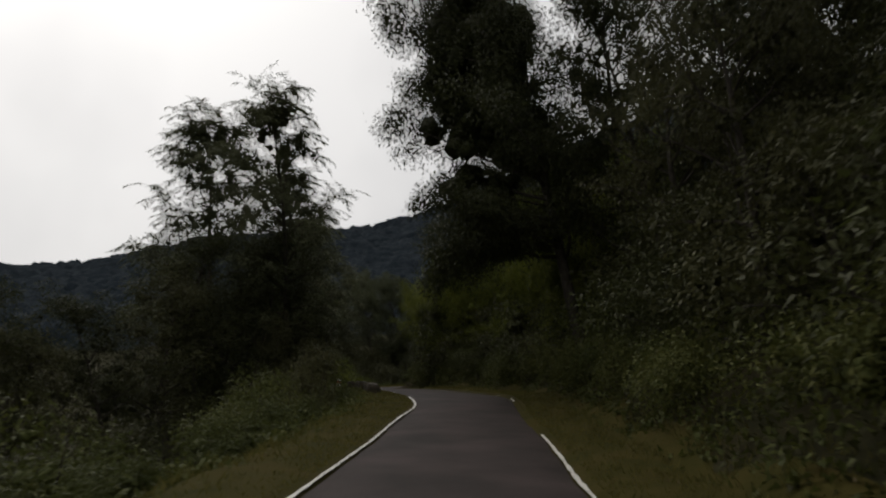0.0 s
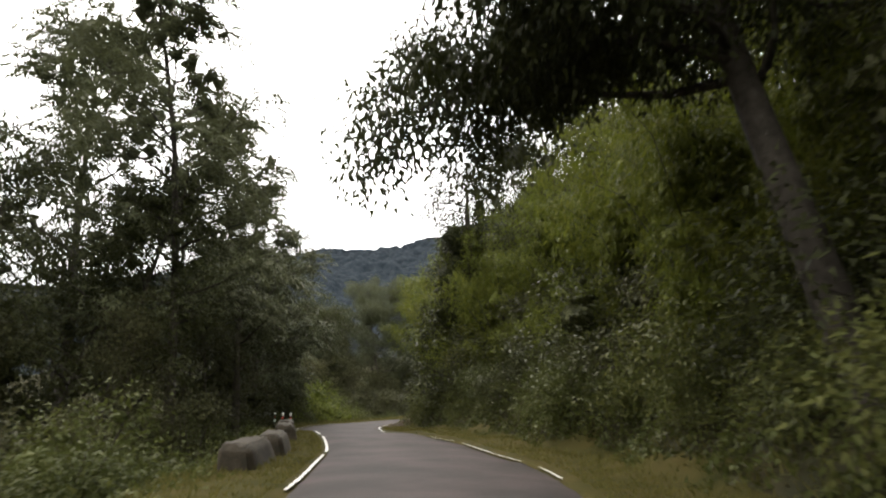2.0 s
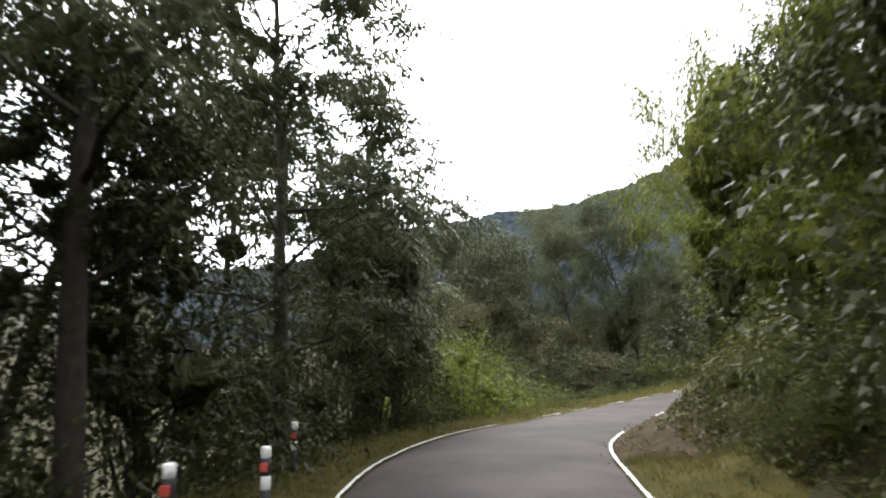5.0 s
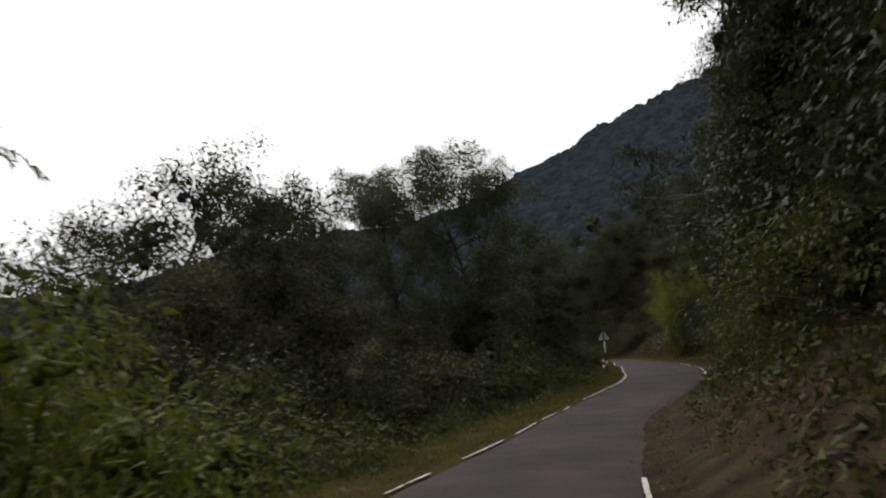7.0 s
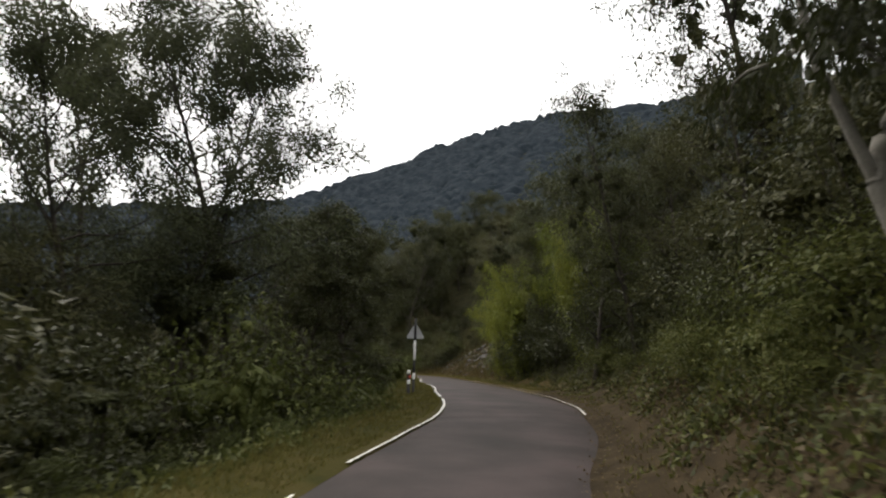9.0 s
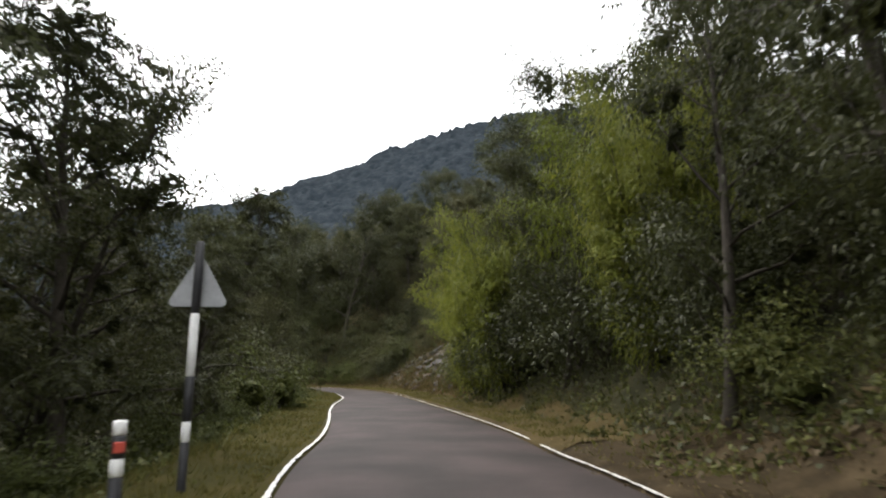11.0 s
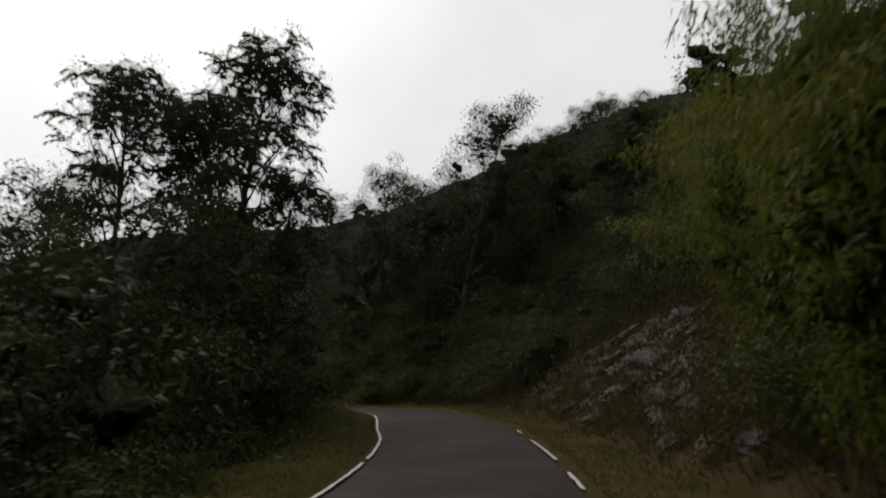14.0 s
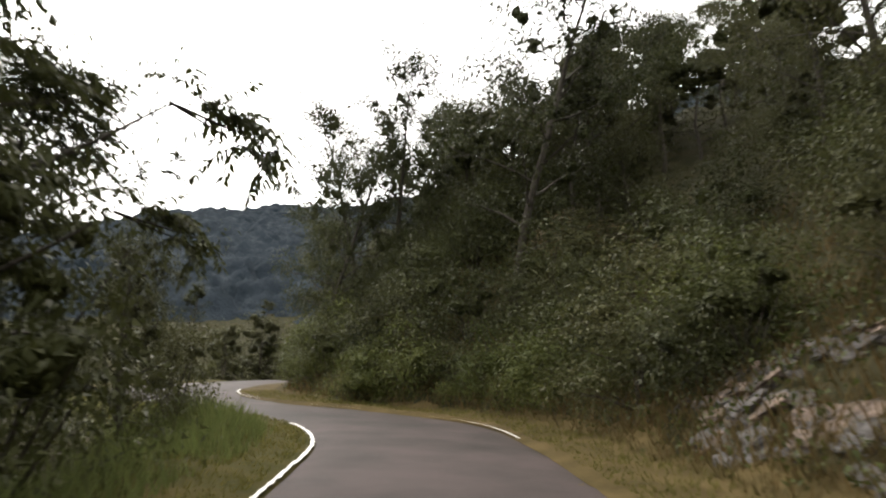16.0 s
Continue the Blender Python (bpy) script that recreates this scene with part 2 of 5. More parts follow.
ROAD_Z = [(-60, 0.0), (0, 0.0), (8, 0.0), (12, 0.04), (16, 0.15), (20, 0.27), (24, 0.3), (28, 0.2), (32, 0.15), (36, 0.14), (41, 0.03), (46, -0.3),
          (52, -0.47), (60, -0.55), (71, -0.66), (78, -0.67), (83, -0.42), (88.5, -0.03), (94, 0.15), (102, 0.29), (110, 0.4),
          (117, 0.53), (125, 0.69), (140, 0.9), (175, 1.3)]
LE, RE, RZ = np.array(LEFT_EDGE, float), np.array(RIGHT_EDGE, float), np.array(ROAD_Z, float)


def dense(line, n=8):
    """A smooth line through the points (Catmull-Rom)."""
    p = np.vstack([2 * line[0] - line[1], line, 2 * line[-1] - line[-2]])
    u = np.linspace(0, 1, n, endpoint=False)[:, None]
    out = []
    for a, b, c, d in zip(p[:-3], p[1:-2], p[2:-1], p[3:]):
        out.append(0.5 * (2 * b + (c - a) * u + (2 * a - 5 * b + 4 * c - d) * u ** 2 + (3 * b - a - 3 * c + d) * u ** 3))
    return np.vstack([*out, line[-1:]])


EL, ER = dense(LE), dense(RE)
MID = (EL + ER) / 2
HALF = np.linalg.norm(ER - EL, axis=1) / 2
TAN = np.gradient(MID, axis=0)
TAN /= np.linalg.norm(TAN, axis=1)[:, None]


def road_z(y):
    return np.interp(y, RZ[:, 0], RZ[:, 1])


def beside(x, y):
    """How far beyond the road's edge each place lies, and whether on its right side."""
    x, y = np.atleast_1d(x).astype(float), np.atleast_1d(y).astype(float)
    v, side, zr = np.empty(len(x)), np.empty(len(x), bool), np.empty(len(x))
    for i in range(0, len(x), 4000):
        q = np.c_[x[i:i + 4000], y[i:i + 4000]]
        k = ((q[:, None] - MID[None]) ** 2).sum(-1).argmin(1)
        d = q - MID[k]
        off = d[:, 0] * TAN[k, 1] - d[:, 1] * TAN[k, 0]
        along = np.abs((d * TAN[k]).sum(1))
        far = np.hypot(off, np.where(along > 3, along, 0))
        v[i:i + 4000], side[i:i + 4000] = far - HALF[k], off > 0
        zr[i:i + 4000] = road_z(MID[k, 1])
    return v, side, zr


HILL = np.array([(-180, 9), (-90, 6), (-50, 6), (-33, 8.0), (-25, 10.6), (-20, 11.9), (-16, 12.4), (-10, 12.9), (-5, 13.8), (-1, 15.0), (2, 16.2), (5.5, 17.5),
                 (8, 18.6), (12, 20.3), (16, 21.8), (20, 22.6), (26, 22.8), (40, 24), (70, 24), (120, 18), (180, 9)], float)


def smooth(a, b, x):
    t = np.clip((x - a) / (b - a), 0, 1)
    return t * t * (3 - 2 * t)


def wobble(x, y, s, seed=0.0):
    return (np.sin(x * s + seed) * np.cos(y * s * 1.31 + 2 * seed) + 0.6 * np.sin(x * s * 2.3 + y * s * 1.7 + seed * 3)
            + 0.35 * np.sin(x * s * 4.9 - y * s * 4.1 + seed)) / 1.6


def ground_z(x, y):
    x, y = np.atleast_1d(x).astype(float), np.atleast_1d(y).astype(float)
    v, right, zr = beside(x, y)
    foot = 1.5 - 1.0 * smooth(50, 58, y) * (1 - smooth(86, 96, y))
    bank = 0.02 + np.where(v > foot, np.minimum(v - foot, 7) * 0.85 + np.clip(v - foot - 7, 0, 18) * 0.7 + np.clip(v - foot - 25, 0, 400) * 0.3, 0)
    drop = -0.03 - np.where(v > 1.4, np.minimum(v - 1.4, 14) * 0.42 + np.clip(v - 15.4, 0, 90) * 0.2, 0)
    near = np.where(right, bank, drop) + np.clip(v / 2, 0, 1) * 0.14 * wobble(x, y, 1.1) + np.clip((v - 6) / 20, 0, 1) * 1.2 * wobble(x, y, 0.13, 1.0)
    near = np.where(v < 0, -0.09, near + 0.02 * wobble(x, y, 3.0, 2.0)) + zr
    r = np.hypot(x, y - 70)
    az = np.degrees(np.arctan2(x, y - 70))
    el = np.interp(az, HILL[:, 0], HILL[:, 1])
    reach = 720 * (1 + 0.10 * np.sin(np.radians(az) * 5))
    hill = np.tan(np.radians(el)) * reach * np.clip((r - 80) / (reach - 80), 0, 1) ** 1.5 * (1 + 0.02 * wobble(x, y, 0.021, 3.0))
    hill = np.where(r > reach, np.tan(np.radians(el)) * reach - (r - reach) * 0.25, hill)
    hill = np.maximum(hill, -40)
    w = smooth(110, 330, r)
    return near * (1 - w) + hill * w


def gz(x, y):
    return float(ground_z(x, y)[0])


# ---------------------------------------------------------------- mesh helpers
def mesh(name, verts, faces, mat, smooth_shade=False):
    """A mesh from arrays of places and of faces with four (or three) corners each."""
    me = bpy.data.meshes.new(name)
    verts, faces = np.asarray(verts, np.float32), np.asarray(faces, np.int32)
    k = faces.shape[1]
    me.vertices.add(len(verts))
    me.vertices.foreach_set("co", verts.ravel())
    me.loops.add(faces.size)
    me.loops.foreach_set("vertex_index", faces.ravel())
    me.polygons.add(len(faces))
    me.polygons.foreach_set("loop_start", np.arange(len(faces), dtype=np.int32) * k)
    me.polygons.foreach_set("loop_total", np.full(len(faces), k, np.int32))
    me.polygons.foreach_set("use_smooth", np.full(len(faces), smooth_shade))
    me.update(calc_edges=True)
    me.validate()
    me.materials.append(mat)
    return me


def crown_mesh(name, lv, core, mat):
    """Leaves, and the packed masses under them with a material of their own."""
    if core is None:
        return mesh(name, *lv, mat)
    if lv[1].shape[1] == 4:
        me = bpy.data.meshes.new(name)
        me.from_pydata(np.vstack([lv[0], core[0]]).tolist(), [], lv[1].tolist() + (core[1] + len(lv[0])).tolist())
        me.materials.append(mat)
    else:
        me = mesh(name, *join([lv, core]), mat)
    me.materials.append(MASS[mat])
    n = len(lv[1])
    me.polygons.foreach_set("material_index", np.r_[np.zeros(n, np.int32), np.ones(len(me.polygons) - n, np.int32)])
    me.polygons.foreach_set("use_smooth", np.r_[np.zeros(n, bool), np.ones(len(me.polygons) - n, bool)])
    me.update()
    return me


def part(name, me, parent, label=""):
    ob = new(name, me)
    ob.parent = parent
    if label:
        ob["label"] = label
    return ob


def from_bm(name, bm, mat, smooth_shade=False):
    me = bpy.data.meshes.new(name)
    bm.to_mesh(me)
    bm.free()
    for p in me.polygons:
        p.use_smooth = smooth_shade
    me.materials.append(mat)
    return me


def join(pieces):
    """Arrays of (verts, quads) put together."""
    vs, fs, n = [], [], 0
    for v, f in pieces:
        vs.append(v)
        fs.append(f + n)
        n += len(v)
    return np.vstack(vs), np.vstack(fs)


def unit(a):
    return a / np.maximum(np.linalg.norm(a, axis=-1, keepdims=True), 1e-9)


def tube(path, radii, sides=6):
    path, radii = np.asarray(path, float), np.asarray(radii, float)
    t = unit(np.gradient(path, axis=0))
    a = unit(np.cross(t, np.where(np.abs(t[:, 2:3]) > 0.9, (1.0, 0, 0), (0, 0, 1.0))))
    b = np.cross(t, a)
    ang = np.linspace(0, 2 * np.pi, sides, endpoint=False)
    v = path[:, None] + radii[:, None, None] * (np.cos(ang)[None, :, None] * a[:, None] + np.sin(ang)[None, :, None] * b[:, None])
    i, j = np.meshgrid(np.arange(len(path) - 1), np.arange(sides), indexing="ij")
    k = (j + 1) % sides
    f = np.stack([i * sides + j, i * sides + k, (i + 1) * sides + k, (i + 1) * sides + j], -1).reshape(-1, 4)
    return v.reshape(-1, 3), f


def leaves(rng, pos, aim, length, width, droop=0.2, up=None, full=False):
    """One pointed leaf at each place, along its aim; the full ones are folded along the rib."""
    n = len(pos)
    aim = unit(aim + rng.normal(0, 0.25, (n, 3)) - (0, 0, droop))
    up = unit(rng.normal(0, 0.38, (n, 3)) + ((0, 0, 1) if up is None else up))
    side = unit(np.cross(aim, up))
    nor = np.cross(side, aim)
    ln = (length * rng.uniform(0.6, 1.25, n))[:, None]
    wd = (width * rng.uniform(0.7, 1.2, n))[:, None]
    mid = pos + aim * ln * 0.42 + nor * wd * 0.16
    tip = pos + aim * ln - np.array((0, 0, 1.0)) * ln * 0.12
    if not full:
        low = pos + aim * ln * 0.12
        return np.stack([low + side * wd * 0.5, tip, low - side * wd * 0.5], 1).reshape(-1, 3), np.arange(3 * n).reshape(n, 3)
    v = np.stack([pos, mid + side * wd * 0.5, tip, mid - side * wd * 0.5], 1).reshape(-1, 3)
    return v, np.arange(4 * n).reshape(n, 4)


def bent(rng, a, aim, length, n=5, rise=0.0, jit=0.12):
    """A crooked twig from a along its aim, turning up or down by rise."""
    pts, d = [np.array(a, float)], unit(np.array(aim, float))
    for _ in range(n - 1):
        d = unit(d + rng.normal(0, jit, 3) + (0, 0, rise / n))
        pts.append(pts[-1] + d * length / (n - 1))
    return np.array(pts)


# ---------------------------------------------------------------- plants
def ico():
    """A twenty-sided solid and the same cut once finer, as places and triangles."""
    g = (1 + 5 ** 0.5) / 2
    v = [(-1, g, 0), (1, g, 0), (-1, -g, 0), (1, -g, 0), (0, -1, g), (0, 1, g), (0, -1, -g), (0, 1, -g), (g, 0, -1), (g, 0, 1), (-g, 0, -1), (-g, 0, 1)]
    v = unit(np.array(v, float))
    d = np.linalg.norm(v[:, None] - v[None], axis=-1)
    f = [t for t in itertools.combinations(range(12), 3) if max(d[t[0], t[1]], d[t[1], t[2]], d[t[0], t[2]]) < 1.1]
    f = [(a, b, c) if np.dot(np.cross(v[b] - v[a], v[c] - v[a]), v[a]) > 0 else (a, c, b) for a, b, c in f]
    vv, ff, seen = list(v), [], {}

    def mid(a, b):
        k = (min(a, b), max(a, b))
        if k not in seen:
            seen[k] = len(vv)
            vv.append(unit(vv[a] + vv[b]))
        return seen[k]
    for a, b, c in f:
        x, y, z = mid(a, b), mid(b, c), mid(c, a)
        ff += [(a, x, z), (x, b, y), (z, y, c), (x, y, z)]
    return (v, np.array(f)), (np.array(vv), np.array(ff))


COARSE, FINE = ico()


def hearts(rng, centers, radii, flat, mass):
    """The packed hearts of the inner clumps, lumpy and uneven, which the leaves cover; the outermost clumps have none."""
    axis = centers.mean(0)
    away = np.linalg.norm((centers - axis) * (1, 1, 0.45), axis=1)
    inner = away < np.quantile(away, 0.5)
    out, peak = [], centers[:, 2].max()
    for c, r in zip(centers[inner], radii[inner]):
        if mass < 0.7:
            r *= 1 - 0.55 * max(0, c[2] / peak - 0.5) / 0.5
        v, f = FINE if r > 0.5 else COARSE
        a = rng.uniform(0, 6.28)
        q = v @ np.array(((math.cos(a), math.sin(a), 0), (-math.sin(a), math.cos(a), 0), (0, 0, 1.0)))
        bump = 0.62 + 0.3 * np.sin(q @ rng.normal(0, 3.0, 3) + a) + rng.uniform(-0.16, 0.16, len(v))
        out.append((c + (axis - c) * (0.12, 0.12, 0) - (0, 0, 0.15 * r) + q * (r * mass * bump)[:, None] * (1, 1, flat), f))
    return join(out)


def shell(rng, centers, radii, n_leaf, leaf, wide=0.5, drape=0.4, mass=1.0, flat=1.0, stray=0.12, full=False, lift=0.25, bare=0):
    """Clumps of leaves: rounded heaps whose leaves lie like shingles on the outside, more on top than beneath, and their hearts."""
    centers, radii = np.asarray(centers, float), np.asarray(radii, float)
    k = rng.choice(len(centers), n_leaf, p=radii ** 2 / (radii ** 2).sum())
    d = unit(rng.normal(0, 1, (n_leaf, 3)))
    low = (d[:, 2] < -0.3) & (rng.uniform(size=n_leaf) < 0.5)
    d[low, 2] *= -1
    r = radii[k] * (0.38 + 0.76 * rng.uniform(0, 1, n_leaf) ** 0.85) * np.where(rng.uniform(size=n_leaf) < stray, rng.uniform(1.0, 1.45, n_leaf), 1)
    pos = centers[k] + d * r[:, None] * (1, 1, flat)
    aim = d * 0.55 + rng.normal(0, 0.5, (n_leaf, 3)) - (0, 0, drape)
    lv = leaves(rng, pos, aim, leaf, leaf * wide, 0.0, d * 0.9 + (0, 0, lift), full)
    n = len(centers) - bare
    return lv, hearts(rng, centers[:n], radii[:n], flat, mass) if mass else None


def broadleaf(rng, H, base, rad, limbs=16, leaf=0.2, n_leaf=4200, kind="broad", trunk_r=0.16, lean=(0, 0), droop=0.3, top=0.55, heap=0.2, mass=1.0, twigs=3, drape=0.45, full=False, pull=(0, 0), boughs=()):
    """A tree: trunk, limbs, twigs and clumps or feathers of leaves. Gives (wood, leaves)."""
    wood, spots, aims, heaps, sizes = [], [], [], [], []
    trunk = bent(rng, (0, 0, -0.6), (lean[0], lean[1], 1), H * 0.95 + 0.6, 9, 0.1, 0.07)
    wood.append(tube(trunk, np.linspace(trunk_r * 1.25, trunk_r * 0.2, 9), 7))
    for i in range(limbs):
        u = (i + rng.uniform(0.1, 0.9)) / limbs
        z = base + (H - base) * (u ** 0.9) * 0.93
        k = np.clip(np.interp(z, trunk[:, 2], np.arange(9)), 0, 8)
        a = trunk[int(k)] + (trunk[min(int(k) + 1, 8)] - trunk[int(k)]) * (k - int(k))
        az = i * 2.4 + rng.uniform(-0.4, 0.4)
        reach = rad * (1 + 0.5 * (np.cos(az) * pull[0] + np.sin(az) * pull[1])) * (np.sin(np.pi * (0.22 + 0.72 * u)) ** 0.7) * rng.uniform(0.65, 1.15) * (1 - top * 0.5 * u)
        limb = bent(rng, a, (np.cos(az) + pull[0], np.sin(az) + pull[1], 0.25 + 0.9 * u), reach * 1.05, 6, rng.uniform(-0.1, 0.5), 0.16)
        wood.append(tube(limb, np.linspace(trunk_r * 0.42 * (1.1 - 0.6 * u), 0.012, 6), 3))
        heaps += [limb[5], limb[3]]
        sizes += [rad * heap * rng.uniform(0.7, 1.2), rad * heap * rng.uniform(0.6, 1.0)]
        for j in range(twigs):
            q = int(rng.integers(2, 6))
            az2 = rng.uniform(0, 2 * np.pi)
            out = unit(limb[-1] - limb[0])
            tw = bent(rng, limb[q], out * 0.6 + np.array((np.cos(az2), np.sin(az2), rng.uniform(-0.2, 0.7))), rad * rng.uniform(0.18, 0.42), 4, -droop, 0.2)
            wood.append(tube(tw[::3], (0.02, 0.006), 3))
            heaps.append(tw[3])
            sizes.append(rad * heap * rng.uniform(0.45, 0.9))
            for q in (1, 2, 3):
                spots.append(tw[q])
                aims.append(unit(tw[q] - tw[q - 1]))
    for z, turn, long, rise in boughs:
        k = np.interp(z, trunk[:, 2], np.arange(9))
        a = trunk[int(k)] + (trunk[int(k) + 1] - trunk[int(k)]) * (k - int(k))
        limb = bent(rng, a, (math.cos(radians(turn)), math.sin(radians(turn)), 0.12), long, 9, rise, 0.1)
        wood.append(tube(limb, np.linspace(trunk_r * 0.3, 0.012, 9), 5))
        for q in (3, 4, 5, 6, 7, 8):
            for side in (-1, 1):
                off = np.cross(unit(limb[q] - limb[q - 1]), (0, 0, side)) * rng.uniform(0.1, 0.9) - (0, 0, rng.uniform(0, 0.6))
                wood.append(tube(np.array([limb[q], limb[q] + off]), (0.02, 0.006), 3))
                heaps.append(limb[q] + off)
                sizes.append(rng.uniform(0.45, 0.75))
    heaps.append(trunk[-1])
    sizes.append(rad * heap * 0.8)
    if kind == "pinnate":
        lv, core = shell(rng, heaps, np.array(sizes) * 0.7, n_leaf // 3, leaf * 0.7, 0.4, drape, mass, full=full)
        pos, aim = [], []
        per = max(1, int(n_leaf * 0.8 / (len(spots) * 22)))
        for q, d in zip(spots, aims):
            for _ in range(per):
                az = rng.uniform(0, 2 * np.pi)
                fd = unit(d * 0.7 + np.array((np.cos(az), np.sin(az), rng.uniform(-0.1, 0.7))))
                fr = bent(rng, q, fd, leaf * rng.uniform(3.4, 6.0), 12, -1.0, 0.05)
                if full:
                    wood.append(tube(fr[::4], (0.008, 0.006, 0.004), 3))
                t = unit(np.gradient(fr, axis=0))
                sd = unit(np.cross(t, (0, 0, 1.0)))
                for sg in (-1, 1):
                    pos.append(fr[1:])
                    aim.append(sd[1:] * sg + t[1:] * 0.55)
        fine = leaves(rng, np.vstack(pos), np.vstack(aim), leaf, leaf * (0.5 if full else 0.26), 0.35, None, full)
        return join(wood), join([lv, fine]), core
    return join(wood), *shell(rng, heaps, sizes, n_leaf, leaf, 0.5 if full else 0.45, drape, mass, 0.9, full=full, bare=12 * len(boughs) + 1)


def forked(rng, n_leaf=3600, leaf=0.2):
    """A leaning stem that forks into two crooked pale ones, with long thin boughs and hanging leaves."""
    butt = np.array([(0.1, 0, -0.6), (0.02, 0, 0.2), (-0.16, 0.02, 0.9), (-0.4, 0, 1.7)])
    right = np.array([(-0.4, 0, 1.7), (-0.3, 0.05, 2.2), (0.05, 0.1, 2.9), (0.16, 0.1, 3.9), (0.1, 0.1, 5.0), (-0.2, 0.0, 6.2), (-0.3, -0.1, 7.4)])
    left = np.array([(-0.4, 0, 1.7), (-0.66, -0.1, 2.4), (-0.92, -0.1, 3.3), (-0.98, -0.2, 4.2), (-0.86, -0.3, 5.2), (-1.2, -0.4, 6.4)])
    wood = [tube(dense(butt, 4), np.linspace(0.18, 0.11, 13), 9), tube(dense(right, 4), np.linspace(0.105, 0.04, 25), 8), tube(dense(left, 4), np.linspace(0.075, 0.025, 21), 8)]
    heaps, sizes = [], []
    for i in range(22):
        stem = (right, left)[i % 2]
        a = stem[int(rng.integers(2, len(stem)))]
        az = rng.uniform(1.6, 5.4) if i % 3 else rng.uniform(0, 6.28)
        bough = bent(rng, a, (np.cos(az), np.sin(az), rng.uniform(0.1, 0.7)), rng.uniform(1.2, 3.6), 8, rng.uniform(-1.0, 0.3), 0.14)
        wood.append(tube(bough, np.linspace(0.03, 0.006, 8), 5))
        for q in (4, 6, 7):
            heaps.append(bough[q])
            sizes.append(rng.uniform(0.25, 0.5))
    return join(wood), *shell(rng, heaps, sizes, n_leaf, leaf, 0.3, 1.3, 0, 1.0, full=True)


def bamboo(rng, H, spread, culms=24, n_leaf=5600, leaf=0.2):
    """A clump of arching culms hung with soft heaps of narrow, drooping leaves."""
    wood, heaps, sizes, pos, aim = [], [], [], [], []
    for i in range(culms):
        az, out = i * 2.4 + rng.uniform(-0.3, 0.3), rng.uniform(0.15, 1.0)
        d = np.array((np.cos(az), np.sin(az), 0))
        ln = H * rng.uniform(0.7, 1.2)
        q = np.linspace(0, 1, 10)[:, None]
        path = d * (0.5 * out * np.minimum(q * 4, 1) + spread * out * q ** 2.1) + np.array((0, 0, 1.0)) * (ln * (q - 0.42 * out * q ** 2.6)) + rng.normal(0, 0.04, (10, 3)) * q
        wood.append(tube(path[::3], np.linspace(0.022, 0.005, 4), 3))
        for t, r in ((1, 0.08), (2, 0.09), (3, 0.10), (5, 0.115), (6, 0.10), (7, 0.085), (8, 0.06)):
            heaps.append(path[t] + rng.normal(0, 0.05 * H, 3) * (1, 1, 0.5))
            sizes.append(H * r * rng.uniform(0.75, 1.2))
        n = n_leaf // (culms * 5)
        k = rng.uniform(7.2, 9, n)
        b = np.stack([np.interp(k, np.arange(10), path[:, c]) for c in range(3)], 1)
        pos.append(b + rng.normal(0, 0.12, (n, 3)))
        aim.append(rng.normal(0, 0.5, (n, 3)) + d * 0.6 - (0, 0, 0.5))
    lv, core = shell(rng, heaps, sizes, int(n_leaf * 0.8), leaf, 0.22, 1.0, 0.7, 0.9)
    return join(wood), join([lv, leaves(rng, np.vstack(pos), np.vstack(aim), leaf * 1.1, leaf * 0.17, 0.2)]), core


def shrub(rng, H, rad, heaps=9, n_leaf=1200, leaf=0.15, wide=0.43, drape=0.4):
    """A bush: a few stems and overlapping heaps of leaves, uneven in outline."""
    wood, cs, rs = [], [], []
    for i in range(heaps):
        az, up = i * 2.4 + rng.uniform(-0.5, 0.5), rng.uniform(0.15, 1.0)
        r = rad * rng.uniform(0.34, 0.55) * (1.1 - 0.35 * up)
        c = np.array((np.cos(az) * rad * (1 - 0.75 * up) * rng.uniform(0.6, 1.0), np.sin(az) * rad * (1 - 0.75 * up) * rng.uniform(0.6, 1.0), max(H * up - r, r * 0.5)))
        cs.append(c)
        rs.append(r)
        wood.append(tube(bent(rng, (0, 0, -0.15), c + (0, 0, 0.3), np.linalg.norm(c) + 0.2, 4, -0.2, 0.12), np.linspace(0.03, 0.008, 4), 3))
    return join(wood), *shell(rng, cs, rs, n_leaf, leaf, wide, drape, 0.62, 0.9, 0.14)


def ivy_column(rng, H, rad, n_leaf=7000, leaf=0.17):
    """A tree so overgrown with creepers that it stands as a shaggy column."""
    trunk = bent(rng, (0, 0, -0.6), (0, 0, 1), H * 0.86, 9, 0.1, 0.05)
    wood = [tube(trunk, np.linspace(0.28, 0.06, 9), 7)]
    n = 64
    z, az = rng.uniform(0, 1, n), rng.uniform(0, 2 * np.pi, n)
    r = rad * (1.15 - 0.45 * z + 0.35 * np.sin(z * 9)) * rng.uniform(0.2, 0.8, n)
    c = np.c_[np.cos(az) * r, np.sin(az) * r, z * H * 0.96]
    for k in range(0, n, 3):
        a = np.array((0, 0, max(c[k, 2] - 0.5, 0.1)))
        wood.append(tube(bent(rng, a, c[k] - a, np.linalg.norm(c[k] - a), 4, 0, 0.1), np.linspace(0.05, 0.01, 4), 4))
    return join(wood), *shell(rng, c, rad * rng.uniform(0.26, 0.5, n), n_leaf, leaf, 0.6, 0.8, 0.8, 1.35)


